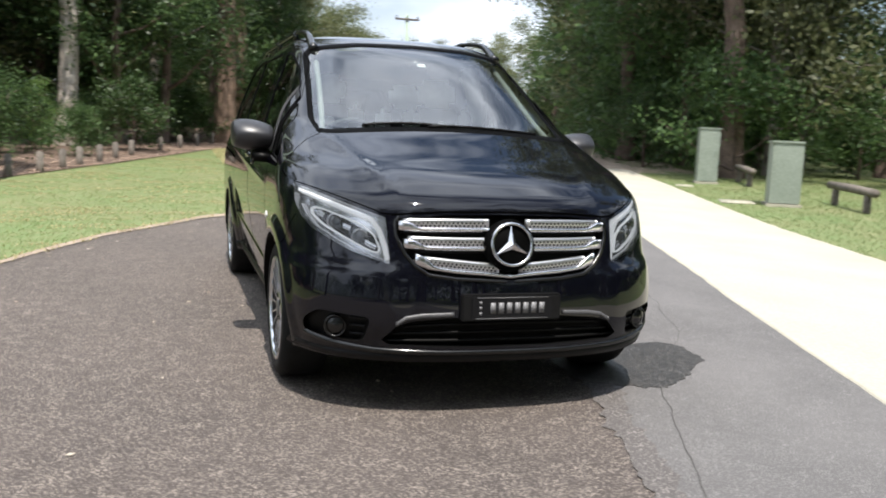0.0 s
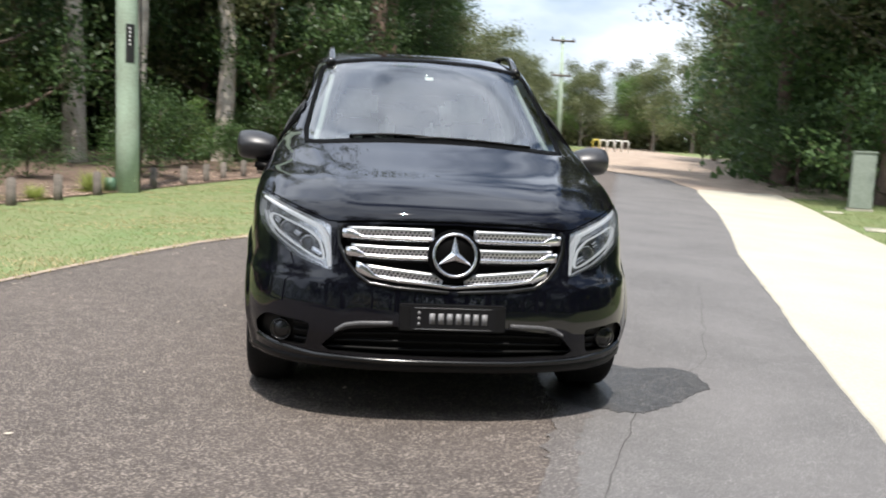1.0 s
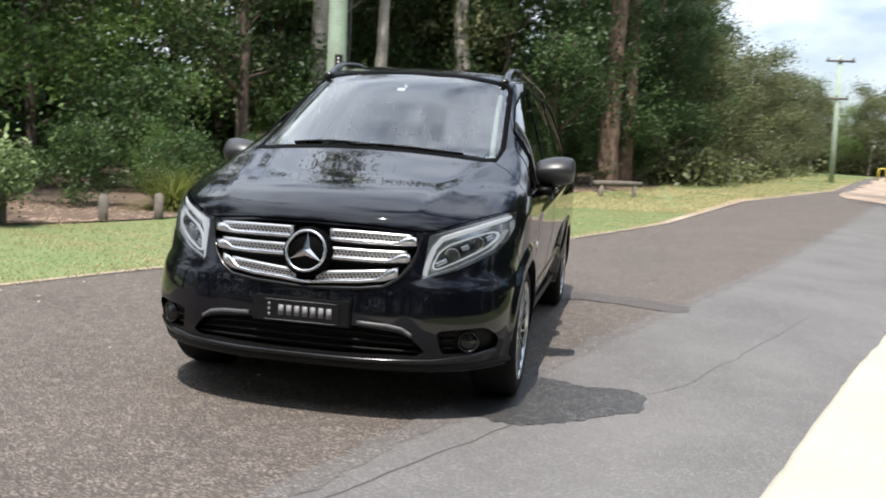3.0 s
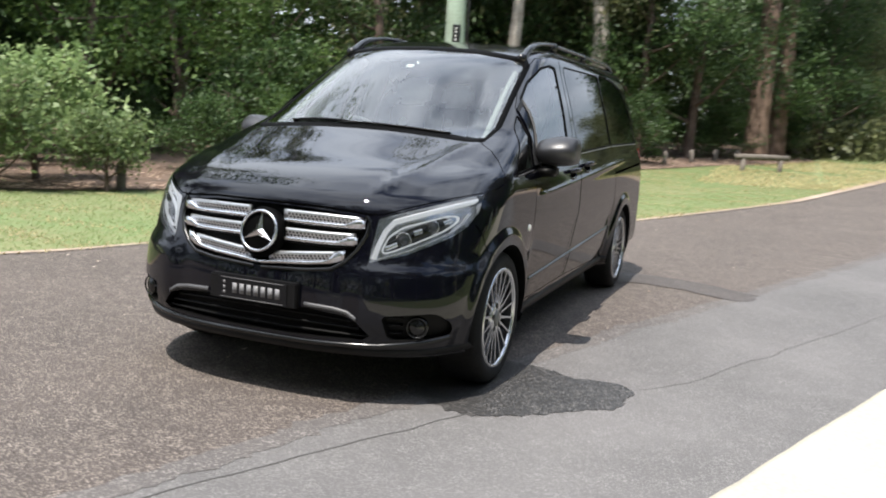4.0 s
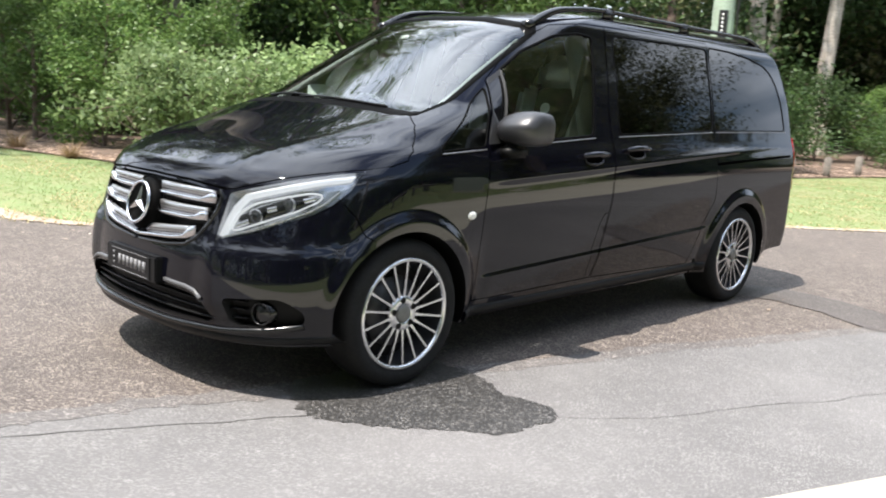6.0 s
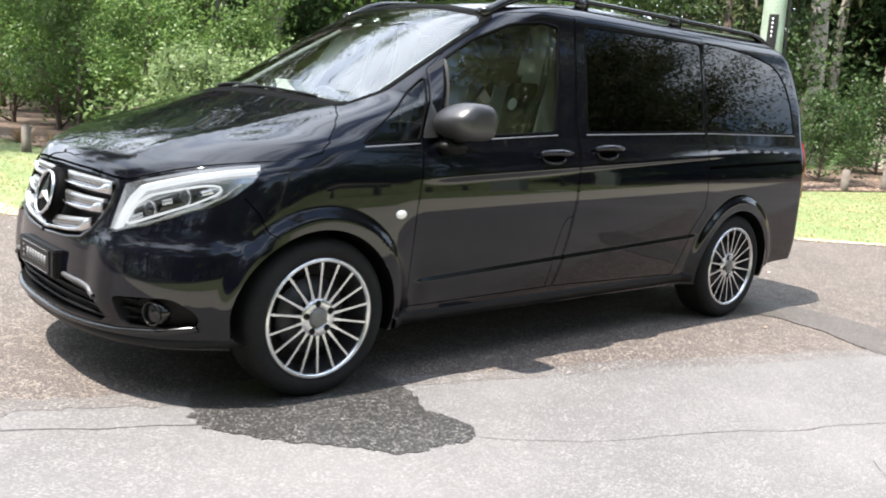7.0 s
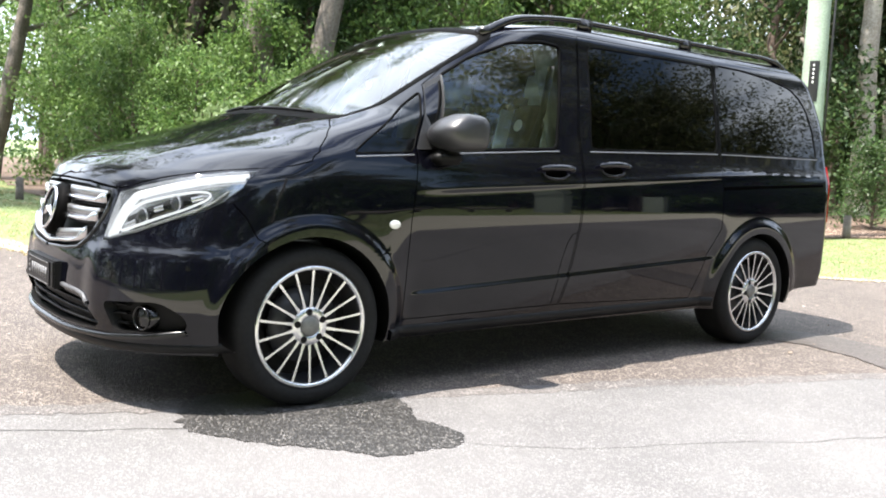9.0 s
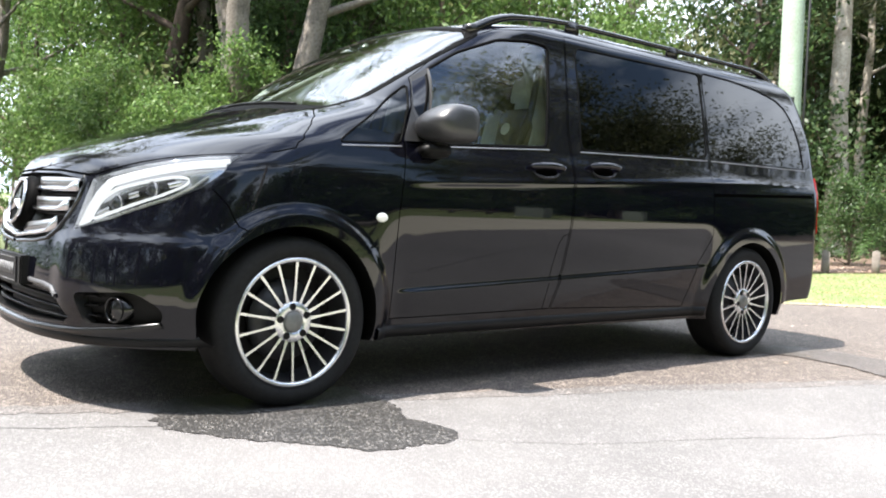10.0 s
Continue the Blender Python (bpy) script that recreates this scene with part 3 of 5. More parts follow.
def backing(name, key, depth, material, parent, sides=BOTH):
    """A dark surface set behind an opening of the front, with its reveal."""
    verts, faces = [], []
    use = tri[region_of == key]
    ids = np.unique(use)
    at = {int(k): i for i, k in enumerate(ids)}
    for side in sides:
        base = len(verts)
        verts += [on_skin(*spots[k], 0, side)[0] + Vector((0, depth, 0)) for k in ids]
        faces += [tuple(base + at[int(i)] for i in (f if side > 0 else f[::-1])) for f in use]
    for side in sides:
        line = dense(OUT[key][1], True, .022)
        rim = [spot("f", a, z, 0, side)[0] for a, z in line]
        base, n = len(verts), len(rim)
        verts += rim + [p + Vector((0, depth, 0)) for p in rim]
        for i in range(n):
            j = (i + 1) % n
            if max(line[i][0], line[j][0]) > 1e-6:
                faces.append((base + i, base + j, base + n + j, base + n + i))
    return mesh_part(name, verts, faces, material, parent, "", False)


def front_bar(bm, line, height, lift, depth, side, flare=0.0):
    """A bar across the front that follows the skin: line of (across, up of its middle), its outer end grown upwards by flare."""
    rows = []
    for a, z in dense(line, False, .02):
        p = spot("f", a, z, 0, side)[0]
        p.y -= lift
        up = flare * smooth((a - line[-1][0] + .095) / .065)
        rows.append([bm.verts.new(p + Vector((0, dy, dz))) for dy, dz in ((depth, height * .5 + up), (.004, height * .5 + up), (0, height * .32 + up), (0, -height * .32), (.004, -height * .5), (depth, -height * .5))])
    for a, b in zip(rows, rows[1:]):
        for j in range(5):
            bm.faces.new((a[j], a[j + 1], b[j + 1], b[j]) if side < 0 else (a[j + 1], a[j], b[j], b[j + 1]))
    for r in (rows[0], rows[-1]):
        bm.faces.new(r)


# ---- grille ----
backing("grille_backing", "grille", .06, M_MESH, van)
BARS = ([(.09, .835), (.30, .834), (.494, .834)], [(.09, .753), (.30, .753), (.474, .758)], [(.0, .634), (.12, .646), (.25, .655), (.37, .671), (.428, .692)])
MESHES = ([(.09, .862), (.30, .861), (.470, .857)], [(.09, .780), (.30, .780), (.452, .782)], [(.05, .667), (.20, .680), (.385, .697)])
for i in range(3):
    for side in BOTH:
        bm, bm2, bm3 = bmesh.new(), bmesh.new(), bmesh.new()
        front_bar(bm, BARS[i], .016, .006, .03, side, .026 if i < 2 else .032)
        front_bar(bm2, MESHES[i], .042, -.004, .02, side)
        line = dense(MESHES[i], False, .0185)
        for a, z in line[1:-1]:
            for row in range(3):
                p = spot("f", a + (.0092 if row % 2 else 0), z + .002 + (row - 1) * .0122, 0, side)[0]
                p.y += .0032
                bm3.faces.new([bm3.verts.new(p + Vector((.0062 * math.cos(k * math.pi / 3), 0, .0052 * math.sin(k * math.pi / 3)))) for k in range(6)])
        bar = part("grille_bar", bm, M_CHROME, van, "bright chrome grille louvre")
        part("mesh_strip", bm2, M_SILVER, bar)
        tagged(part("perforation", bm3, M_MESH, bar), kind="stuff")
for side in BOTH:
    for line in ([(.10, .812), (.30, .812), (.475, .812)], [(.10, .735), (.30, .735), (.44, .735)]):
        bm = bmesh.new()
        front_bar(bm, line, .010, -.03, .02, side)
        part("grille_slat", bm, M_PLASTIC, van)
bm = bmesh.new()
for side in BOTH:
    add_ribbon(bm, "f", [(.02, .612), (.25, .624), (.37, .640), (.43, .678), (.475, .733), (.505, .80), (.510, .862), (.49, .884)], .008, .006, -.002, False, side)
part("grille_surround", bm, M_TRIM, van)

# the badge: ring and three-armed figure
badge_m = Matrix.Translation((0, -.798, .772)) @ Matrix.Rotation(radians(-14), 4, "X")
bm = bmesh.new()
add_lathe(bm, [(.001, .020), (.10, .018), (.118, .0), (.118, -.03)], 48, badge_m @ Matrix.Rotation(radians(90), 4, "Z") @ Matrix.Scale(-1, 4, (1, 0, 0)))
bmesh.ops.recalc_face_normals(bm, faces=bm.faces)
badge = part("badge", bm, M_SEAL, van, "round badge in chrome on the grille")
bm = bmesh.new()
ring = [badge_m @ Vector((.093 * math.cos(a), -.026, .093 * math.sin(a))) for a in (2 * math.pi * i / 48 for i in range(49))]
add_tube(bm, ring, .0072, 8, False)
part("badge_ring", bm, M_CHROME, badge)
bm = bmesh.new()
tip = [badge_m @ Vector((.088 * math.sin(a), -.024, .088 * math.cos(a))) for a in (0, 2 * math.pi / 3, 4 * math.pi / 3)]
dip = [badge_m @ Vector((.021 * math.sin(a), -.024, .021 * math.cos(a))) for a in (math.pi / 3, math.pi, 5 * math.pi / 3)]
top = bm.verts.new(badge_m @ Vector((0, -.040, 0)))
star = [bm.verts.new(p) for pair in zip(tip, dip) for p in pair]
for i in range(6):
    bm.faces.new((top, star[i], star[(i + 1) % 6]))
bmesh.ops.recalc_face_normals(bm, faces=bm.faces)
part("badge_figure", bm, M_CHROME, badge, flat=True)

# ---- lower bumper ----
backing("intake_backing", "low_grille", .07, M_MESH, van)
for line in ([(0, .425), (.30, .420), (.47, .410)], [(0, .388), (.30, .384), (.51, .378)], [(0, .350), (.30, .348), (.55, .345)]):
    bm = bmesh.new()
    for side in BOTH:
        front_bar(bm, line, .011, -.02, .02, side)
    part("intake_slat", bm, M_MESH, van)
for side in BOTH:
    bm = bmesh.new()
    front_bar(bm, [(.262, .470), (.40, .463), (.465, .452), (.505, .425)], .019, .010, .03, side)
    part("intake_trim", bm, M_INTAKE, van, "dull grey trim over the intake")
bm = bmesh.new()
for side in BOTH:
    add_ribbon(bm, "f", [(0, .298), (.30, .298), (.60, .305), (.78, .325), (.86, .345)], .011, .012, -.003, False, side)
part("bumper_lip", bm, M_TRIM, van, "gloss black lip of the bumper")
bm = bmesh.new()
for side in BOTH:
    add_ribbon(bm, "f", [(.0, .268), (.30, .268), (.60, .270), (.80, .275), (.90, .28)], .020, .004, -.01, False, side)
part("spoiler", bm, M_PLASTIC, van)
for side in BOTH:
    backing("fog_recess", "fog_recess", .05, M_MESH, van, (side,))
    c = spot("f", .755, .390, -.02, side)[0]
    bm = bmesh.new()
    add_lathe(bm, [(.001, -.012), (.030, -.008), (.042, 0), (.050, .004), (.050, .05)], 24, Matrix.Translation(c) @ Matrix.Rotation(radians(90 + 18 * side), 4, "Z"))
    bmesh.ops.recalc_face_normals(bm, faces=bm.faces)
    fog = part("fog_lamp", bm, M_TRIM, van)
    bm = bmesh.new()
    d = Vector((.31 * side, -.95, 0))
    across = d.cross(Vector((0, 0, 1)))
    add_tube(bm, [c + d * .010 + (across * math.cos(t) + Vector((0, 0, 1)) * math.sin(t)) * .046 for t in (2 * math.pi * k / 28 for k in range(29))], .0045, 6, False)
    part("fog_ring", bm, M_TRIM, fog)
    for z in (.365, .405, .440):
        bm = bmesh.new()
        front_bar(bm, [(.625, z), (.685, z + .002)], .008, -.025, .02, side)
        part("recess_slat", bm, M_PLASTIC, van)
    for a, z in ((.62, .60), (.86, .60)):
        p, n = spot("f", a, z, .0005, side)
        bm = bmesh.new()
        bmesh.ops.create_circle(bm, cap_ends=True, radius=.010, segments=16, matrix=Matrix.Translation(p) @ n.to_track_quat("Z", "Y").to_matrix().to_4x4())
        part("parking_sensor", bm, M_TRIM, van)

# ---- number plate, its writing as bars ----
bm = bmesh.new()
add_box(bm, (0, -.832, .502), (.47, .060, .118), bevel=.006)
holder = part("plate_holder", bm, M_PLASTIC, van, flat=True)
bm = bmesh.new()
add_box(bm, (0, -.864, .502), (.378, .006, .106), bevel=.002)
plate = part("number_plate", bm, M_PLATE, holder, "black number plate with grey writing", flat=True)
for x, z, w, h in [(-.092 + i * .0385, .508, .024, .048) for i in range(7)] + [(-.150, .532 - i * .024, .011, .014) for i in range(3)] + [(.0, .5545, .34, .0022), (.0, .4615, .34, .0022)]:
    bm = bmesh.new()
    add_box(bm, (x, -.8678, z - .006), (w, .002, h))
    part("plate_bar", bm, M_GREYPRINT, holder)

# ---- head lamps ----
for side in BOTH:
    lamp = skin_piece("head_lamp", ["head_lamp"], M_LENS, van, "clear lens over chrome and light guide", (side,), .0015)
    use = tri[region_of == "head_lamp"]
    ids = np.unique(use)
    at = {int(k): i for i, k in enumerate(ids)}
    verts = [on_skin(*spots[k], -.055, side)[0] for k in ids]
    faces = [tuple(at[int(i)] for i in (f if side > 0 else f[::-1])) for f in use]
    line = dense(OUT["head_lamp"][1], True, .02)
    base, n = len(verts), len(line)
    verts += [spot("f", a, z, 0, side)[0] for a, z in line] + [spot("f", a, z, -.055, side)[0] for a, z in line]
    faces += [(base + i, base + (i + 1) % n, base + n + (i + 1) % n, base + n + i) for i in range(n)]
    mesh_part("lamp_housing", verts, faces, M_HOUSING, lamp, "", False)
    bm = bmesh.new()
    guide = [(.548, .700), (.560, .765), (.580, .828), (.612, .874), (.70, .908), (.79, .942), (.850, .965), (.880, .976)]
    add_ribbon(bm, "f", guide, .0118, -.012, -.040, False, side)
    part("light_guide", bm, M_DRL, lamp, "white light guide")
    bm = bmesh.new()
    loop = [(.578, .742), (.600, .806), (.650, .848), (.740, .880), (.815, .905), (.846, .900), (.846, .872), (.800, .828), (.710, .780), (.630, .742), (.592, .728)]
    add_ribbon(bm, "f", rounded(loop, .02), .0030, -.014, -.030, True, side)
    part("inner_light_loop", bm, M_DRL, lamp, "thin bright loop round the projectors")
    bm = bmesh.new()
    add_ribbon(bm, "f", [(.600, .765), (.67, .803), (.76, .848), (.82, .878)], .034, -.036, -.050, False, side)
    part("lamp_bezel", bm, M_TRIM, lamp, "gloss black inner bezel")
    bm = bmesh.new()
    add_ribbon(bm, "f", [(.552, .694), (.68, .739), (.76, .780), (.825, .820), (.860, .862), (.876, .908)], .0050, -.008, -.045, False, side)
    part("chrome_band", bm, M_CHROME, lamp)
    for line in ([(.595, .752), (.64, .775)], [(.70, .826), (.73, .838)], [(.805, .872), (.830, .884)]):
        bm = bmesh.new()
        add_ribbon(bm, "f", line, .012, -.030, -.036, False, side)
        part("reflector", bm, M_REFLECTOR, lamp)
    for a, z, r in ((.665, .797, .032), (.768, .856, .030)):
        c, n = spot("f", a, z, -.042, side)
        bm = bmesh.new()
        bmesh.ops.create_uvsphere(bm, u_segments=20, v_segments=12, radius=r, matrix=Matrix.Translation(c))
        projector = part("projector", bm, M_PROJECTOR, lamp)
        bm = bmesh.new()
        d = Vector((.25 * side, -1, 0)).normalized()
        add_tube(bm, [c + d * .010 + (d.cross(Vector((0, 0, 1))) * math.cos(t) + Vector((0, 0, 1)) * math.sin(t)) * r * 1.04 for t in (2 * math.pi * k / 24 for k in range(25))], .004, 6, False)
        part("projector_ring", bm, M_CHROME, projector)

# ---- tail lamps, side markers, handles, sliding rail ----
for side in BOTH:
    bm = bmesh.new()
    add_ribbon(bm, "s", [(4.05, .79), (4.06, .98), (4.075, 1.17)], .045, .010, -.004, False, side)
    part("tail_lamp", bm, M_RED, van, "narrow red tail lamp")
    p, n = spot("s", .391, .779, 0, side)
    bm = bmesh.new()
    bmesh.ops.create_uvsphere(bm, u_segments=20, v_segments=10, radius=1, matrix=Matrix.Translation(p) @ Matrix.Diagonal((.008, .030, .020, 1)))
    part("side_marker", bm, M_MARKER, van, "pale oval side marker lamp")
    bm = bmesh.new()
    add_ribbon(bm, "s", [(2.80, .995), (3.30, 1.016), (3.94, 1.040)], .009, .001, .0004, False, side)
    part("sliding_rail", bm, M_SEAM, van)
    for y, z, hold in ((1.380, 1.050, "front_door"), (1.815, 1.078, "sliding_door")):
        bm = bmesh.new()
        p, n = spot("s", y, z - .016, 0, side)
        bmesh.ops.create_uvsphere(bm, u_segments=20, v_segments=10, radius=1, matrix=Matrix.Translation(p - Vector((.006 * side, 0, 0))) @ Matrix.Diagonal((.012, .085, .030, 1)))
        part("handle_cup", bm, M_SEAM, van)
        bm = bmesh.new()
        lip = [spot("s", y + .088 * math.cos(t), z - .012 + .030 * math.sin(t), .002, side)[0] for t in (math.pi * (1.02 + .96 * k / 16) for k in range(17))]
        add_tube(bm, lip, [.003 + .0045 * math.sin(math.pi * k / 16) for k in range(17)], 8)
        part("cup_lip", bm, M_PAINT, van)
        bm = bmesh.new()
        pts = [spot("s", y + dy, z + dz, lift, side)[0] for dy, dz, lift in ((-.118, .004, .004), (-.105, .006, .022), (-.06, .008, .034), (.0, .009, .038), (.06, .009, .036), (.105, .007, .024), (.118, .005, .004))]
        add_tube(bm, pts, [.010, .014, .016, .017, .016, .014, .010], 10)
        part("door_handle", bm, M_PAINT, van, "black door handle")

# ---- door mirrors ----
for side in BOTH:
    bm = bmesh.new()
    outline = dense(rounded([(-.132, .004), (-.112, -.058), (-.060, -.084), (.084, -.084), (.104, -.050), (.100, .046), (.066, .082), (-.040, .086), (-.100, .048)], .030, 5), True, .02)
    rows = []
    for x, k in ((.884, .30), (.888, .56), (.900, .72), (.925, .83), (.960, .93), (1.000, 1.0), (1.040, 1.0), (1.070, .96), (1.092, .88), (1.105, .74), (1.111, .52), (1.113, .25)):
        rows.append([bm.verts.new((x * side, .680 + .16 * (x - 1.0) + a * k, 1.199 + .05 * (x - 1.0) + b * k)) for a, b in outline])
    n = len(outline)
    for p, q in zip(rows, rows[1:]):
        for k in range(n):
            bm.faces.new((p[k], p[(k + 1) % n], q[(k + 1) % n], q[k]))
    bm.faces.new(rows[0])
    bm.faces.new(rows[-1])
    bmesh.ops.recalc_face_normals(bm, faces=bm.faces)
    mirror = part("door_mirror", bm, M_MIRRORCAP, van, "grey door mirror on a black foot")
    bm = bmesh.new()
    add_box(bm, (.945 * side, .650, 1.082), (.12, .125, .062), Matrix.Rotation(radians(-6 * side), 4, "Y"), bevel=.014)
    add_tube(bm, [(.945 * side, .65, 1.09), (.965 * side, .66, 1.135)], [.040, .046], 14)
    part("mirror_foot", bm, M_MESH, mirror, "black foot of the mirror")
    verts, faces = [], []
    outline = dense(rounded([(.510, 1.112), (.640, 1.120), (.765, 1.480), (.655, 1.420)], .012), True, .05)
    for a, z in outline:
        verts.append(spot("s", a, z, .010, side)[0])
    faces.append(tuple(range(len(verts))) if side > 0 else tuple(reversed(range(len(verts)))))
    mesh_part("mirror_sail", verts, faces, M_SAIL, mirror, "", False)
    bm = bmesh.new()
    add_box(bm, (1.005 * side, .783, 1.197), (.15, .006, .11), bevel=.002)
    part("mirror_glass", bm, M_CHROME, mirror)

# ---- roof rails, aerial fin and wipers ----
for side in BOTH:
    def roof_at(y, x=.60):
        z = Z_TOP - .001
        while z > 1.5:
            if NOSE(z) < y < TAIL(z) and skin(u_side(y, z), z)[0] >= x:
                return z
            z -= .001
        return 1.6
    pts = []
    for i in range(49):
        y = 1.09 + 2.79 * i / 48
        s = min(1, (y - 1.09) / .32, (3.88 - y) / .30)
        pts.append(((.605 - .01 * abs(i - 24) / 24) * side, y, roof_at(min(max(y, 1.16), 3.86)) + .060 * (1 - (1 - max(0, s)) ** 2) - .020))
    bm = bmesh.new()
    add_tube(bm, pts, [.0145 + .015 * max(0, 1 - i / 7, 1 - (48 - i) / 4) for i in range(49)], 10)
    rail = part("roof_rail", bm, M_TRIM, van, "black roof rail")
    for y in (1.85, 2.75):
        bm = bmesh.new()
        z = roof_at(y)
        add_box(bm, (.602 * side, y, z + .022), (.03, .10, .07), bevel=.008)
        part("rail_foot", bm, M_TRIM, rail)
for a, b, z in ((-.47, -.02, 1.284), (-.12, .52, 1.279)):
    bm = bmesh.new()
    pts = [spot("f", abs(a + (b - a) * t), z - .035 * abs(a + (b - a) * t) + .018 * math.sin(math.pi * min(1, .15 + t * .8)) * (1 if a < -.4 else .6), .006, 1 if a + (b - a) * t >= 0 else -1)[0] for t in (i / 14 for i in range(15))]
    add_tube(bm, pts, .0055, 8)
    wiper = part("wiper", bm, M_PLASTIC, van, "black wiper at rest")
    bm = bmesh.new()
    add_tube(bm, [p + Vector((0, .008, -.004)) for p in pts], .0035, 6)
    part("blade", bm, M_RUBBER, wiper)
bm = bmesh.new()
p, n = spot("f", .0, 1.655, -.010, 1)
add_box(bm, p + Vector((0, .0, 0)), (.05, .003, .035), Matrix.Rotation(radians(-58), 4, "X"))
part("sticker", bm, M_WHITE, van, "small white windscreen sticker")

# ---- wheels ----
def build_wheel():
    wheel = new("wheel")
    wheel.parent = van
    bm = bmesh.new()
    add_lathe(bm, [(.258, -.01), (.262, -.004), (.275, .004), (.300, .006), (.322, -.002), (.338, -.020), (.3445, -.045), (.3445, -.185), (.335, -.215), (.28, -.235), (.25, -.23)], 64)
    part("tyre", bm, M_RUBBER, wheel, "black low-profile tyre")
    bm = bmesh.new()
    add_lathe(bm, [(.262, -.004), (.259, .003), (.250, .004), (.243, -.002), (.241, -.012)], 64)
    part("rim", bm, M_MACHINED, wheel, "bright multi-spoke alloy rim")
    bm = bmesh.new()
    add_lathe(bm, [(.241, -.012), (.234, -.06), (.225, -.15), (.23, -.20)], 64)
    part("rim_barrel", bm, M_DARKRIM, wheel)
    bm = bmesh.new()
    for i in range(18):
        a = 2 * math.pi * i / 18
        m = Matrix.Rotation(a, 4, "X")
        rows = [(.055, -.020, .0085), (.12, -.013, .0050), (.19, -.008, .0044), (.246, -.004, .0058)]
        ring = []
        for r, h, w in rows:
            ring.append([bm.verts.new(m @ Vector(p)) for p in ((h, -w, r), (h, w, r), (h - .016, w * 1.15, r), (h - .016, -w * 1.15, r))])
        for p, q in zip(ring, ring[1:]):
            for j in range(4):
                bm.faces.new((p[j], p[(j + 1) % 4], q[(j + 1) % 4], q[j]))
    bmesh.ops.recalc_face_normals(bm, faces=bm.faces)
    part("spokes", bm, M_MACHINED, wheel, flat=True)
    bm = bmesh.new()
    add_lathe(bm, [(.001, -.020), (.040, -.020), (.043, -.016), (.055, -.0135), (.076, -.015), (.083, -.020), (.086, -.034), (.086, -.09)], 48)
    part("hub", bm, M_MACHINED, wheel)
    bm = bmesh.new()
    add_lathe(bm, [(.001, -.008), (.036, -.009), (.041, -.013), (.041, -.03)], 36)
    part("centre_cap", bm, M_CAP, wheel, "grey centre cap")
    for i in range(5):
        a = 2 * math.pi * i / 5 - .12
        bm = bmesh.new()
        add_lathe(bm, [(.001, -.0125), (.0125, -.0125), (.0142, -.0118), (.0150, -.014), (.0150, -.03)], 16, Matrix.Translation((0, .0625 * math.sin(a), .0625 * math.cos(a))))
        part("lug_bolt", bm, M_MESH, wheel)
    bm = bmesh.new()
    add_lathe(bm, [(.07, -.085), (.165, -.085), (.165, -.11), (.07, -.11)], 40)
    part("brake_disc", bm, M_DARKRIM, wheel)
    bm = bmesh.new()
    add_lathe(bm, [(.01, -.12), (.235, -.125)], 32)
    part("wheel_back", bm, M_MESH, wheel)
    return wheel


wheel = build_wheel()
wheel.matrix_basis = pose(.934, 0, .345)
for x, y, turned in ((.934, 3.2, 0), (-.934, 0, 180), (-.934, 3.2, 180)):
    copy_thing(wheel, pose(x, y, .345, 20 if y else 8, 0, turned))

# ---- cabin ----
bm = bmesh.new()
add_box(bm, (0, 1.7, .50), (1.6, 3.6, .06))
part("cabin_floor", bm, M_DASH, van)
bm = bmesh.new()
add_box(bm, (0, .56, 1.04), (1.50, .62, .26), bevel=.06)
add_box(bm, (0, .36, 1.15), (1.34, .42, .06), bevel=.02)
add_box(bm, (-.38, .66, 1.18), (.42, .28, .10), bevel=.04)
part("dashboard", bm, M_DASH, van, "dark grey dashboard")
bm = bmesh.new()
wheel_m = Matrix.Translation((-.40, .93, 1.15)) @ Matrix.Rotation(radians(32), 4, "X")
add_tube(bm, [wheel_m @ Vector((.185 * math.cos(a), 0, .185 * math.sin(a))) for a in (2 * math.pi * i / 32 for i in range(33))], .015, 8, False)
for a in (-20, 200, 270):
    add_tube(bm, [wheel_m @ Vector((0, 0, 0)), wheel_m @ Vector((.18 * math.cos(radians(a)), 0, .18 * math.sin(radians(a))))], .016, 6)
bmesh.ops.create_uvsphere(bm, u_segments=12, v_segments=8, radius=.06, matrix=wheel_m)
part("steering_wheel", bm, M_DASH, van)


def seat(x, y):
    bm = bmesh.new()
    add_box(bm, (x, y, .78), (.52, .52, .18), bevel=.05)
    chair = part("seat", bm, M_SEATLIGHT, van, "pale leather seat with dark centre")
    lean = Matrix.Rotation(radians(-14), 4, "X")
    bm = bmesh.new()
    for s in (-1, 1):
        add_box(bm, (x + .20 * s, y + .27, 1.12), (.11, .15, .62), lean, bevel=.045)
    part("bolster", bm, M_SEATLIGHT, chair)
    bm = bmesh.new()
    add_box(bm, (x, y + .29, 1.12), (.32, .12, .60), lean, bevel=.03)
    part("back_panel", bm, M_SEATDARK, chair, "dark centre panel")
    bm = bmesh.new()
    add_box(bm, (x, y + .39, 1.52), (.27, .11, .20), lean, bevel=.045)
    part("headrest", bm, M_SEATLIGHT, chair)
    bm = bmesh.new()
    bmesh.ops.create_circle(bm, cap_ends=True, radius=.035, segments=20, matrix=Matrix.Translation((x, y + .212, 1.295)) @ lean @ Matrix.Rotation(radians(90), 4, "X"))
    part("seat_emblem", bm, M_WHITE, chair)


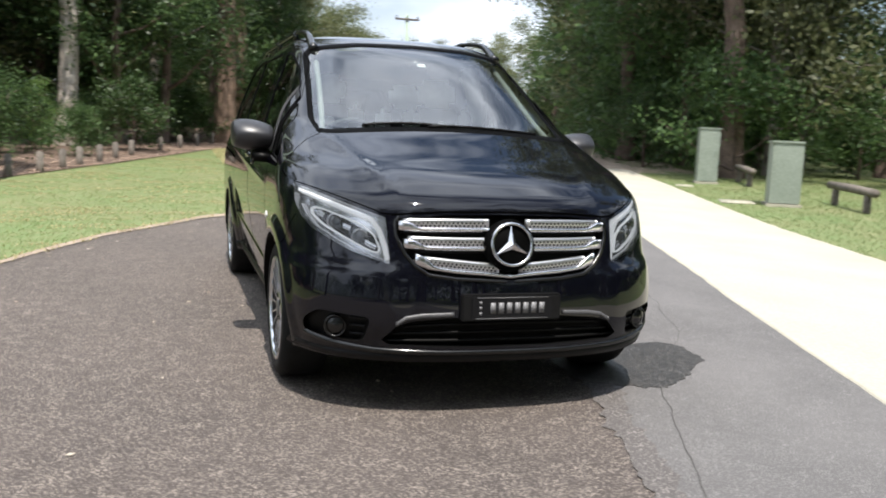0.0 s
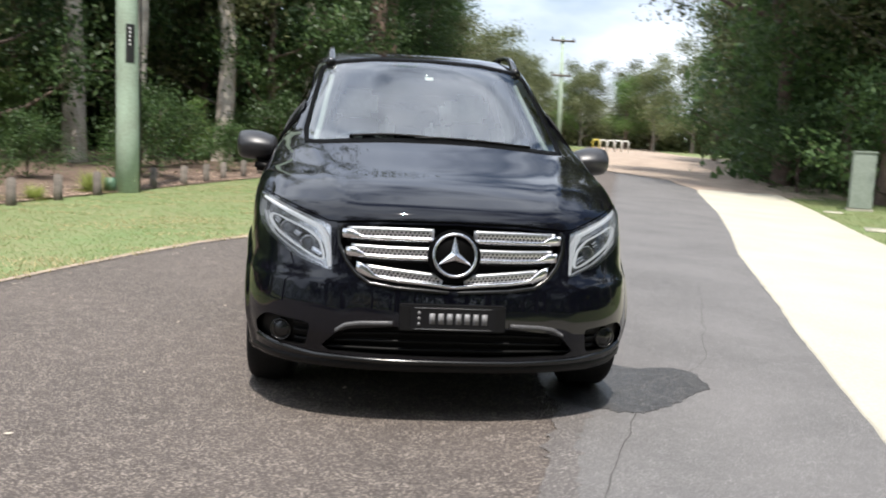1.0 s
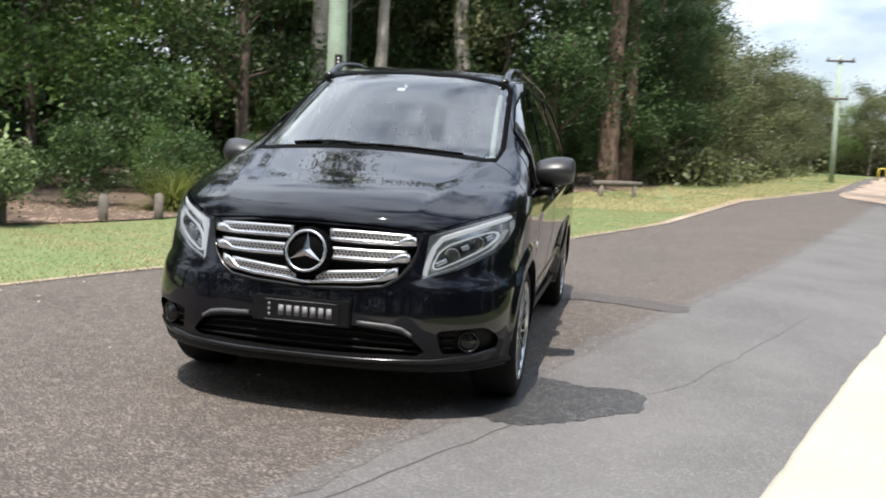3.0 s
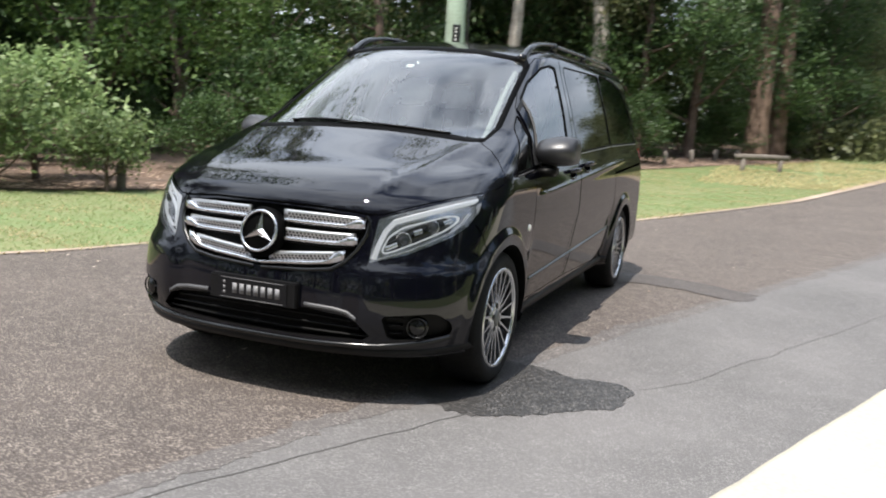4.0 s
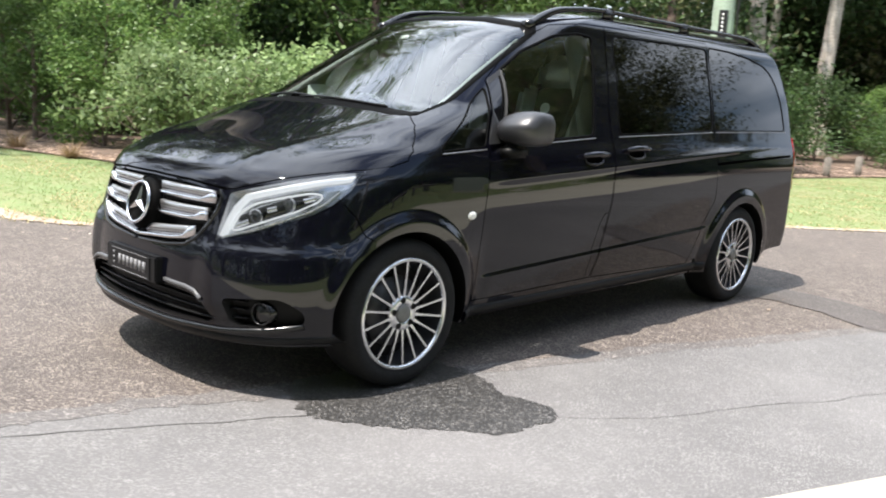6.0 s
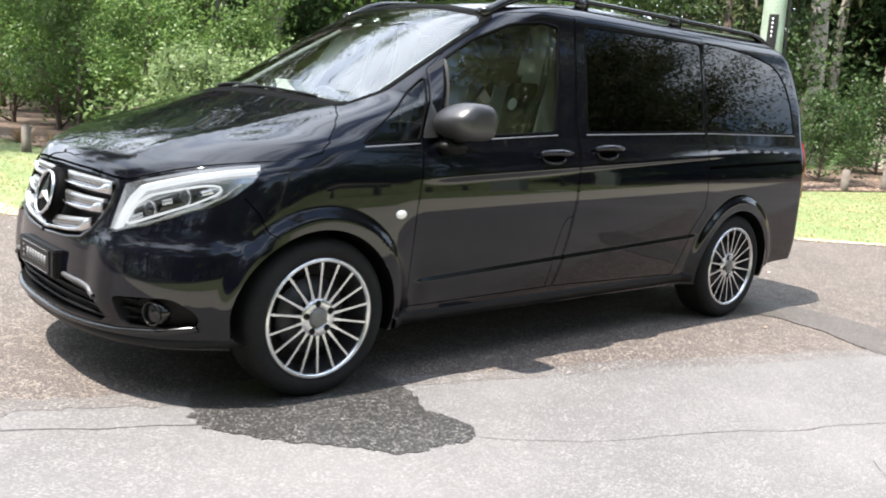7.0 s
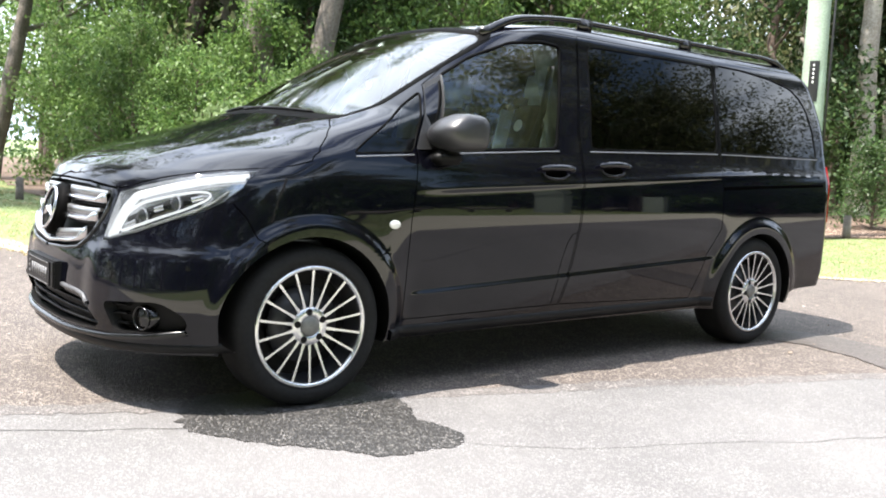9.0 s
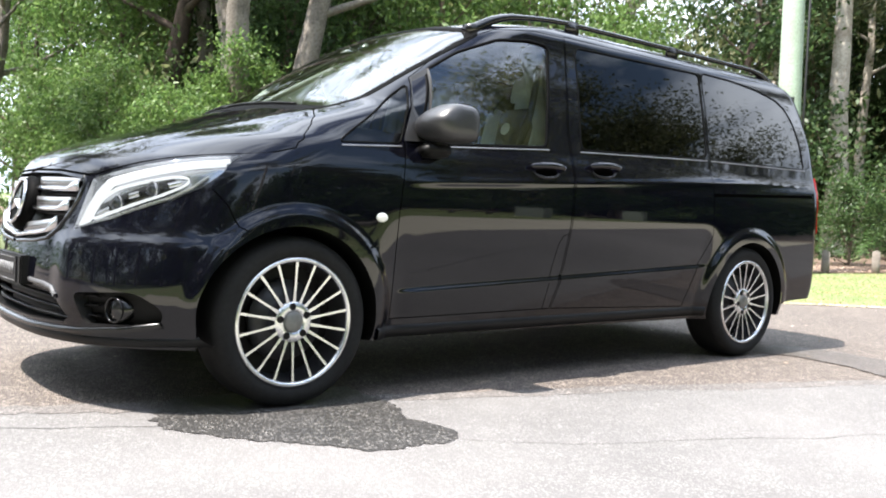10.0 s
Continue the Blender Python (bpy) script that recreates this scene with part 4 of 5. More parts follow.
for x, y in ((.40, 1.36), (-.40, 1.36), (.42, 2.30), (-.42, 2.30)):
    seat(x, y)
bm = bmesh.new()
add_tube(bm, [(.72, 1.50, 1.60), (.70, 1.47, 1.35), (.62, 1.44, 1.10)], .018, 6)
part("seat_belt", bm, M_SEATDARK, van)
bm = bmesh.new()
add_box(bm, (0, .84, 1.66), (.20, .03, .06), bevel=.012)
part("inside_mirror", bm, M_TRIM, van)
for side in BOTH:
    bm = bmesh.new()
    add_box(bm, (.66 * side, 1.58, 1.42), (.10, .12, .62), Matrix.Rotation(radians(-17 * side), 4, "Y"), bevel=.02)
    part("inner_pillar", bm, M_TRIMPALE, van, "pale grey pillar trim")
    bm = bmesh.new()
    add_tube(bm, [spot("f", a, z, -.055, side)[0] for a, z in ((.675, 1.275), (.660, 1.36), (.640, 1.48), (.622, 1.60), (.610, 1.69))], .017, 10)
    part("windscreen_pillar_trim", bm, M_TRIMPALE, van, "pale grey trim inside the windscreen pillar")


# ---- ground: one sheet with the road, the newer strip, the path and the bed laid on it ----
def line_x(points, y):
    return float(np.interp(y, [p[1] for p in points], [p[0] for p in points]))


def line_y(points, x):
    return float(np.interp(x, [p[0] for p in points], [p[1] for p in points]))


GRASS_EDGE = [(-60, -14), (-30, -6.5), (-14, -2.0), (-9, -.7), (-6.3, -.1), (-4.4, .25), (-3.9, .6), (-3.45, 1.5), (-3.1, 2.8), (-2.6, 4.3), (-2.05, 5.7), (-1.0, 7.5), (-.4, 8.1), (.2, 8.8), (2.4, 14.5), (5.2, 25), (7.5, 30.5), (11, 39), (18, 63), (40, 130)]
STRIP_EDGE = [(-14, -46), (-1.0, -6), (.28, -1.7), (.80, 0), (1.27, 1.5), (3.55, 8.3), (9, 25), (30, 88)]
PATH_IN = [(-13.5, -46), (.4, -6), (1.97, -1.2), (2.34, -.2), (2.71, .82), (3.08, 1.82), (3.55, 3.0), (3.98, 4.15), (5.05, 7.0), (6.3, 10), (7.85, 14), (10.1, 20.5), (11.5, 24), (13.4, 29), (35, 90)]
PATH_OUT = [(-10, -46), (3.2, -6), (5.2, -.9), (7.1, 4.2), (8.1, 7.0), (9.7, 11.4), (11.6, 16.5), (14.4, 24.6), (16.4, 30), (38, 90)]
BED_EDGE = [(-60, 7), (-26, 3.6), (-17, 2.7), (-12.5, 2.8), (-9.5, 3.7), (-7.7, 4.9), (-6.9, 6.6), (-6.4, 8.0), (-5.7, 10.2), (-4.4, 14.0), (-3.4, 16.6), (-2.4, 19.2), (-.6, 24.2), (2.5, 31.5), (6, 42), (10.2, 56), (14.5, 70), (30, 130)]


def camber(x, y):
    """The road's fall from the van's left wheels to the path, and its long rise towards the far end."""
    d = min(max(0.0, y - 7), 85.0)
    return -.03 * min(max((x - .34 * y - .95) * .947, 0.0), 4.2) + .026 * d * d / (d + 3)


def level(x, y):
    """The height of the natural ground."""
    d = max(0.0, x - line_x(PATH_OUT, y))
    fall = max(0.0, y - line_y(GRASS_EDGE, x)) if x < 3 else 0.0
    return camber(x, y) + .05 * smooth(d / 3) - .012 - .08 * smooth(fall / 9) + .03 * (noise.noise(Vector((x * .3, y * .3, 0))) if fall > .5 or d > .3 else 0) + .10 * smooth(d / 12)


def sheet(name, rows, material, label, category, thick=0.0):
    """A surface through rows of points, each row as long as the others; with a skirt down if thick."""
    verts, faces, k = [p for r in rows for p in r], [], len(rows[0])
    for i in range(len(rows) - 1):
        for j in range(k - 1):
            faces.append((i * k + j, i * k + j + 1, (i + 1) * k + j + 1, (i + 1) * k + j))
    if thick:
        rim = [j for j in range(k)] + [i * k + k - 1 for i in range(1, len(rows))] + [(len(rows) - 1) * k + j for j in range(k - 2, -1, -1)] + [i * k for i in range(len(rows) - 2, 0, -1)]
        base = len(verts)
        verts += [(verts[i][0], verts[i][1], verts[i][2] - thick) for i in rim]
        n = len(rim)
        faces += [(rim[(i + 1) % n], rim[i], base + i, base + (i + 1) % n) for i in range(n)]
    ob = mesh_part(name, verts, faces, material, None, "", True)
    return tagged(ob, label, category, kind="structure")


M_ROAD = asphalt("old_chip_seal", (0.060, 0.048, 0.042), (0.275, 0.235, 0.20), 128.0, 0.50, 0.75, 0.006)
M_STRIP = asphalt("newer_asphalt", (0.099, 0.094, 0.092), (0.205, 0.198, 0.191), 180.0, 0.40, 0.8, 0.002)
M_CONCRETE = mat("pale_concrete", (0.385, 0.362, 0.292), 0.85, var=0.08, scale=.8, fine=40, bump=.001, bump_scale=150)
# lawn ground is darkened in colour to stand for shade between the blades
M_LAWN = mat("lawn_ground", (0.090, 0.140, 0.048), 0.9, var=.24, scale=.55, fine=7.0, bump=.006, bump_scale=40, tint=(0.185, 0.178, 0.086))
M_MULCH = mat("leaf_litter", (0.135, 0.092, 0.066), 0.95, var=.3, scale=1.6, fine=22, bump=.05, bump_scale=18, tint=(0.065, 0.045, 0.034))
# darker mixes for the two patches on the road
M_DARK_PATCH = asphalt("dark_asphalt", (0.027, 0.026, 0.025), (0.20, 0.19, 0.18), 150.0, 0.26, 0.42, 0.002)
M_BROWN_PATCH = asphalt("dark_brown_asphalt", (0.048, 0.041, 0.037), (0.17, 0.15, 0.135), 120.0, 0.4, 0.6, 0.002)
M_CRACK = plain("crack_shade", (0.055, 0.053, 0.05), 0.95)

xs = sorted({round(v, 3) for v in [*np.linspace(-30, 36, 90), *np.linspace(-400, -30, 18), *np.linspace(36, 400, 18)]})
ys = sorted({round(v, 3) for v in [*np.linspace(-24, 60, 110), *np.linspace(-300, -24, 14), *np.linspace(60, 500, 18)]})
sheet("ground", [[(x, y, level(x, y)) for x in xs] for y in ys], M_LAWN, "green and straw-coloured lawn and verge", "ground")


def wob(a, b, s):
    return noise.noise(Vector((a * s, b * s, 3.1)))


rows = []
for i in range(260):
    y = -45 + 175 * i / 259
    right = line_x(PATH_IN, y) + .25
    left = -60 if y < -14 else max(-60, float(np.interp(y, [p[1] for p in GRASS_EDGE], [p[0] for p in GRASS_EDGE])))
    left += .10 * wob(left, y, 1.3) + .05 * wob(left, y, 4)
    rows.append([(left + (right - left) * j / 30, y, camber(left + (right - left) * j / 30, y)) for j in range(31)])
sheet("road", rows, M_ROAD, "old brown chip-seal road with pale stones", "road", .05)
rows = []
for i in range(900):
    y = -30 + 110 * i / 899
    a, b = line_x(STRIP_EDGE, y) + .05 * wob(0, y, 2) + .03 * wob(5, y, 11) + .02 * wob(6, y, 31), line_x(PATH_IN, y) + .2
    rows.append([(a + (b - a) * j / 10, y, camber(a + (b - a) * j / 10, y) + .003) for j in range(11)])
sheet("road_strip", rows, M_STRIP, "smoother grey asphalt along the path", "road")
M_SEAMBAND = asphalt("worn_joint", (0.082, 0.074, 0.070), (0.235, 0.215, 0.20), 130.0, 0.42, 0.8, 0.004)
rows = []
for i in range(1300):
    y = -14 + 50 * i / 1299
    m = line_x(STRIP_EDGE, y) + .05 * wob(0, y, 2) + .03 * wob(5, y, 11) + .02 * wob(6, y, 31)
    a, b = m - .05 - .06 * abs(wob(8, y, 5)) - .03 * wob(3, y, 24), m + .06 + .09 * abs(wob(4, y, 4)) + .04 * wob(2, y, 27)
    rows.append([(q, y, camber(q, y) + .0042) for q in (a, m, b)])
sheet("joint_band", rows, M_SEAMBAND, "worn joint between the old road and the newer asphalt", "road")
rows = []
for i in range(420):
    y = -30 + 54 * i / 419
    a, b = line_x(PATH_IN, y) + .012 * wob(1, y, 3) + .010 * wob(2, y, 17), line_x(PATH_OUT, y) + .04 * wob(7, y, 3)
    rows.append([(q, y, camber(q, y) + h) for q, h in ((a, .006), (a + .04, .012), (a + .8, .014), (a + 1.7, .014), (b - .05, .012), (b, -.02))])
sheet("footpath", rows, M_CONCRETE, "pale cream concrete footpath", "footpath", .03)
rows = []
for i in range(160):
    x = -60 + 80 * i / 159
    y0 = line_y(BED_EDGE, x) + .25 * wob(x, 0, .9) + .1 * wob(x, 0, 4)
    rows.append([(x, y0 + d, level(x, y0 + d) + .02) for d in (0, .5, 1.5, 4, 8, 14, 25, 40, 70, 110)])
sheet("garden_bed", rows, M_MULCH, "brown leaf litter and bark under the trees", "ground")

M_LITTER = mat("sandy_litter", (0.33, 0.265, 0.205), 0.95, var=.2, scale=.9, fine=18, bump=.02, bump_scale=20, tint=(0.20, 0.15, 0.12))
rows = []
for i in range(120):
    y = 21 + 70 * i / 119
    side_in = line_x(PATH_IN, y)
    a, b = side_in + (line_x(GRASS_EDGE, y) + .8 - side_in) * smooth((y - 22) / 14) + .5 * wob(3, y, .5), line_x(PATH_OUT, y) + 2.2 + .5 * wob(9, y, .4)
    rows.append([(a + (b - a) * j / 6, y, camber(a + (b - a) * j / 6, y) + .02 * smooth((y - 21) / 2) + (.05 if j == 6 else 0)) for j in range(7)])
sheet("leaf_litter", rows, M_LITTER, "sandy brown litter and dirt over the road's edge", "ground")
rows = []
for i in range(200):
    x = -12 + 27 * i / 199
    y0 = line_y(GRASS_EDGE, x)
    w = .28 + .16 * wob(x, 2, 1.1) + (1.1 * smooth((x - 1) / 4))
    rows.append([(x, y0 - .06 + .05 * wob(x, 7, 5), camber(x, y0) + .006), (x, y0 + w * .5, level(x, y0 + w * .5) + .022), (x, y0 + w + .08 * wob(x, 1, 6), level(x, y0 + w) + .008)])
sheet("dirt_edge", rows, M_LITTER, "strip of pale dry dirt between road and lawn", "ground")

# darker patches on the asphalt, and cracks
def stain(name, outline, z, material, label):
    pts = dense(rounded(outline, .05, 5), True, .010)
    c = Vector((sum(p[0] for p in pts) / len(pts), sum(p[1] for p in pts) / len(pts)))
    verts = [(c.x, c.y, camber(c.x, c.y) + z)]
    for x, y in pts:
        d = (Vector((x, y)) - c)
        d *= 1 + .06 * wob(x, y, 4) + .075 * wob(x, y, 11) + .05 * wob(x, y, 29) + .03 * wob(x, y, 63)
        verts.append((c.x + d.x, c.y + d.y, camber(c.x + d.x, c.y + d.y) + z))
    n = len(pts)
    ob = mesh_part(name, verts, [(0, 1 + i, 1 + (i + 1) % n) for i in range(n)], material, None, "", False)
    return tagged(ob, label, "stain", kind="structure")


stain("dark_patch", [(.58, -.36), (.74, -.50), (.99, -.56), (1.19, -.44), (1.41, -.21), (1.60, -.01), (1.60, .14), (1.66, .33), (1.45, .38), (1.28, .31), (1.10, .39), (.90, .43), (.66, .40)], .0062, M_DARK_PATCH, "dark ragged patch on the asphalt")
# darker brown patch beside the rear wheel
stain("dark_patch", [(.75, 3.92), (.97, 4.06), (1.47, 4.0), (2.1, 3.66), (2.02, 3.32), (1.9, 3.27), (1.48, 3.48), (1.13, 3.55), (.85, 3.46)], .0062, M_BROWN_PATCH, "faint darker patch on the old road")


def crack(points, width):
    bm = bmesh.new()
    pts = dense(points, False, .05)
    rows = []
    for i, (x, y) in enumerate(pts):
        x, y = x + .03 * wob(x, y, 3) + .012 * wob(x, y, 14), y + .03 * wob(y, x, 3) + .012 * wob(y, x, 14)
        w = width * (.5 + .8 * abs(wob(x, y, 6)))
        rows.append((bm.verts.new((x - w, y, camber(x, y) + .0055)), bm.verts.new((x + w, y, camber(x, y) + .0055))))
    for a, b in zip(rows, rows[1:]):
        bm.faces.new((a[0], a[1], b[1], b[0]))
    tagged(part("crack", bm, M_CRACK, None), "thin crack in the grey asphalt", "crack", kind="structure")


crack([(-.5, -4.2), (.20, -2.3), (.36, -1.93), (.51, -1.58), (.66, -1.24), (.83, -.87), (.96, -.58), (1.05, -.4)], .0045)
crack([(1.60, .31), (1.86, .67), (2.05, 1.17), (2.27, 1.64), (2.7, 2.7), (3.2, 4.0)], .003)
crack([(2.6, 1.6), (2.9, 1.3), (3.3, 2.0), (4.3, 5.4)], .003)

# ---- trees ----
M_BARK_PALE = mat("gum_bark", (0.50, 0.455, 0.40), 0.85, var=.22, scale=2.2, fine=18, bump=.012, bump_scale=14, tint=(0.30, 0.25, 0.205), random=.15)
M_BARK_GREY = mat("grey_bark", (0.20, 0.175, 0.15), 0.9, var=.3, scale=2.5, fine=22, bump=.015, bump_scale=18, tint=(0.10, 0.085, 0.07))
M_BARK_DARK = mat("dark_bark", (0.14, 0.10, 0.08), 0.9, var=.3, scale=3, fine=26, bump=.02, bump_scale=22, random=.2)
M_BARK_RED = mat("red_bark", (0.20, 0.135, 0.10), 0.9, var=.3, scale=3, fine=26, bump=.02, bump_scale=22)
M_LEAF_GUM = leaf_material("gum_leaves", (0.060, 0.078, 0.033), (0.198, 0.212, 0.098), .44)
M_LEAF_DARK = leaf_material("dark_leaves", (0.027, 0.058, 0.020), (0.106, 0.172, 0.058), .47)
M_LEAF_BRIGHT = leaf_material("bright_leaves", (0.055, 0.115, 0.028), (0.185, 0.280, 0.080), .47)
M_LEAF_PALE = leaf_material("pale_leaves", (0.12, 0.19, 0.07), (0.30, 0.39, 0.17), .45)


def leaf_mesh(name, centres, size, rng, material, slim=0.45, droop=0.3):
    """Leaves as four-cornered blades with a fold, at centres, turned at random."""
    n = len(centres)
    d = rng.normal(size=(n, 3))
    d[:, 2] -= droop
    d /= np.linalg.norm(d, axis=1)[:, None]
    w = np.cross(d, rng.normal(size=(n, 3)))
    w /= np.linalg.norm(w, axis=1)[:, None]
    up = np.cross(d, w)
    s = size * rng.uniform(.6, 1.4, (n, 1))
    co = np.empty((n, 4, 3), np.float32)
    co[:, 0] = centres - d * s * .5
    co[:, 1] = centres + w * s * slim * .5 + up * s * .08
    co[:, 2] = centres + d * s * .5
    co[:, 3] = centres - w * s * slim * .5 + up * s * .08
    me = bpy.data.meshes.new(name)
    me.vertices.add(4 * n)
    me.vertices.foreach_set("co", co.ravel())
    me.loops.add(4 * n)
    me.loops.foreach_set("vertex_index", np.arange(4 * n, dtype=np.int32))
    me.polygons.add(n)
    me.polygons.foreach_set("loop_start", np.arange(0, 4 * n, 4, dtype=np.int32))
    me.materials.append(material)
    me.update(calc_edges=True)
    return me


def tree(label, height, girth, bare, spread, leaves, leaf_size, bark, leaf, seed, lean=(0, 0), limbs=9, stems=1, clump=.55):
    """A tree at the world's middle: tapered trunk, limbs, twigs, and a crown of single leaves in uneven clumps."""
    rng = np.random.default_rng(seed)
    bm = bmesh.new()
    tips = []
    for st in range(stems):
        off = Vector((0, 0, 0)) if stems == 1 else Vector((.35 * math.cos(st * 2.4), .35 * math.sin(st * 2.4), 0))
        ln = Vector((lean[0], lean[1], 0)) + (Vector((math.cos(st * 2.4), math.sin(st * 2.4), 0)) * .14 if stems > 1 else Vector())
        trunk, radii, k = [], [], 12
        wig = Vector((0, 0, 0))
        for i in range(k + 1):
            t = i / k
            wig += Vector((rng.normal() * .012, rng.normal() * .012, 0)) * height
            trunk.append(off * (1 + t) + Vector((ln.x * t * height, ln.y * t * height, t * height - .15)) + wig * t)
            radii.append(girth * (1.25 if i == 0 else 1.0) * (1 - t) ** .75 + .015)
        add_tube(bm, trunk, radii, 12, False)
        for j in range(limbs):
            t = bare + (1 - bare) * (j + .5 + rng.uniform(-.3, .3)) / limbs
            i = min(k - 1, int(t * k))
            base = trunk[i].lerp(trunk[i + 1], t * k - i)
            a = j * 2.4 + rng.uniform(-.5, .5)
            reach = spread * (1 - .55 * t) * rng.uniform(.65, 1.15)
            out = Vector((math.cos(a), math.sin(a), rng.uniform(.25, .95))).normalized()
            pts = [base, base + out * reach * .35, base + out * reach * .7 + Vector((0, 0, reach * .1)), base + out * reach + Vector((rng.normal() * .2, rng.normal() * .2, reach * .22))]
            r = max(.02, radii[i] * .45)
            add_tube(bm, pts, [r, r * .7, r * .45, .012], 7, False)
            for q in range(5):
                s = rng.uniform(.35, 1.0)
                p = pts[1].lerp(pts[3], s)
                e = p + Vector((rng.normal(), rng.normal(), rng.normal() * .6 + .2)) * reach * .28
                add_tube(bm, [p, e], [.018, .006], 4, False)
                tips += [p, e, e.lerp(p, .4)]
            tips.append(pts[3])
        tips.append(trunk[-1])
    thing = tagged(new("tree"), label, "tree")
    part("trunk", bm, bark, thing)
    tp = np.array([tuple(t) for t in tips])
    pick = tp[rng.integers(0, len(tp), leaves)]
    rad = clump * rng.uniform(.35, 1.0, len(tp))[rng.integers(0, len(tp), leaves)]
    centres = pick + np.clip(rng.normal(size=(leaves, 3)), -2, 2) * rad[:, None] * np.array([1, 1, .7])
    centres[:, 2] = np.maximum(centres[:, 2], .1)
    crown = new("crown", leaf_mesh("crown", centres, leaf_size, rng, leaf))
    crown.parent = thing
    return thing


def placed(x, y, turn=0, s=1.0, tz=1.0):
    return Matrix.Translation((x, y, level(x, y) - .02)) @ Matrix.Rotation(radians(turn), 4, "Z") @ Matrix.Diagonal((s, s, s * tz, 1))


def put(thing, x, y, turn=0, s=1.0):
    """The first of a kind at its place."""
    thing.matrix_basis = placed(x, y, turn)
    thing.scale = (s, s, s)
    return thing


def copies(thing, places, label=None, group=None):
    for x, y, turn, s in places:
        c = copy_thing(thing, placed(x, y, turn))
        c.scale = (s, s, s)
        if label:
            tagged(c, label)
        if group:
            tagged(c, group=group)


gum = put(tree("tall gum tree with pale smooth trunk and airy crown", 17, .30, .42, 5.2, 9000, .20, M_BARK_PALE, M_LEAF_GUM, 3, limbs=11, clump=.8), -8.1, 21.8, 0)
copies(gum, [(-4.4, 25.3, 70, 1.0), (-12.2, 31.2, 140, 1.1), (-6.6, 23.3, 200, .8), (2.6, 38, 30, 1.0), (-17.5, 24, 260, 1.05), (-22, 14, 100, 1.0), (21, 4, 120, 1.05), (17, -12, 20, 1.1), (3, -24, 250, 1.1), (-12, -20, 80, 1.0)], group="gum trees")
lean_gum = put(tree("slim leaning gum tree with forked pale trunk", 13, .17, .40, 3.6, 5000, .18, M_BARK_PALE, M_LEAF_GUM, 8, lean=(.06, -.03), limbs=8, clump=.7), -12.4, 25.6, 20)
copies(lean_gum, [(-2.0, 33, 120, 1.1), (-15, 29, 60, .9), (21.5, 32, 200, 1.0), (23, 10, 90, 1.1), (-9.5, 26, 20, 1.0)], group="gum trees")
red = put(tree("stringybark tree with a reddish brown trunk", 16, .36, .55, 4.5, 6000, .20, M_BARK_RED, M_LEAF_GUM, 5, limbs=9, clump=.8), .75, 30.6, 0, 1.15)
copies(red, [(1.35, 32.6, 120, 1.0), (-7.5, 34, 30, 1.0)], group="gum trees")
great = put(tree("huge spreading gum tree with heavy limbs over the verge", 14.5, .38, .42, 8.0, 36000, .20, M_BARK_DARK, M_LEAF_GUM, 17, lean=(-.05, -.02), limbs=16, clump=1.0), 15.6, 19.5, 0)
# first copy stands out of view, added for leaf reflections in the windscreen
copies(great, [(-16.5, -3.2, 130, .88), (16.6, 28, 10, .95), (-19.5, 7.0, 220, .9), (27, 47, 0, 1.0)], group="great gums")
multi = put(tree("old tree with several grey stems from one base", 13, .26, .30, 5.0, 11000, .16, M_BARK_GREY, M_LEAF_BRIGHT, 12, limbs=8, stems=3, clump=.8), -14.8, 7.6, 40, 1.2)
copies(multi, [(-20, 9.5, 160, 1.1), (-25, 3, 80, 1.0), (22, 25, 10, 1.0)], group="old trees")
dark = put(tree("dense dark-green rainforest tree by the bed", 9.5, .16, .10, 3.4, 12000, .17, M_BARK_DARK, M_LEAF_DARK, 21, limbs=14, clump=.75), -9.5, 19.5, 0)
rng = np.random.default_rng(5)
spots_dark, olive_spots = [], []
for i in range(42):
    x = -30 + 36 * (i % 14) / 13 + rng.uniform(-.9, .9)
    y = line_y(BED_EDGE, x) + 6.5 + 4.6 * (i // 14) + rng.uniform(-1, 1.5)
    if x > -15:
        y = max(y, 26.5 + 3.6 * (i // 14) + rng.uniform(0, 2)) + max(0, x) * 1.6
    if x > -4.5 and y < 48:
        y += 16
    (spots_dark if i % 3 else olive_spots).append((float(x), float(y), float(rng.uniform(0, 360)), float(rng.uniform(.8, 1.3))))
for i in range(34):
    y = -26 + 74 * (i % 17) / 16
    x = 17.2 + .36 * max(y - 24, 0) + 5.0 * (i // 17) + rng.uniform(-.8, .8) + (3.5 if 0 < y < 17 else 0)
    (spots_dark if i % 2 else olive_spots).append((float(x), float(y), float(rng.uniform(0, 360)), float(rng.uniform(.9, 1.35)) * (.36 if 0 < y < 10 else .62 if y < 17 else 1.0)))
for i in range(12):
    x = -32 + 44 * i / 11
    spots_dark.append((float(x), float(-27 + rng.uniform(-3, 3)), float(rng.uniform(0, 360)), float(rng.uniform(.9, 1.3))))
spots_dark += [(23.0, 43, 20, 1.2), (25.0, 50, 140, 1.3), (26.5, 57, 220, 1.2), (19.2, 25.5, 60, 1.6), (21.3, 30.5, 10, 1.7), (23.2, 36, 250, 1.6)]
spots_dark += [(-5.4, 28.6, 40, .95), (-3.0, 27.2, 130, 1.0), (-1.5, 29.0, 200, 1.05), (0.4, 33.4, 310, 1.0), (2.9, 35.0, 250, .8), (1.8, 38.0, 80, 1.0), (-7.2, 29.5, 10, 1.0), (3.6, 42.0, 170, .9)]
copies(dark, spots_dark, group="trees of the wood")
bright = put(tree("leafy bright-green tree with a low crown", 7.5, .12, .08, 3.0, 10000, .15, M_BARK_DARK, M_LEAF_BRIGHT, 31, limbs=13, clump=.6), -12.6, 11.2, 0)
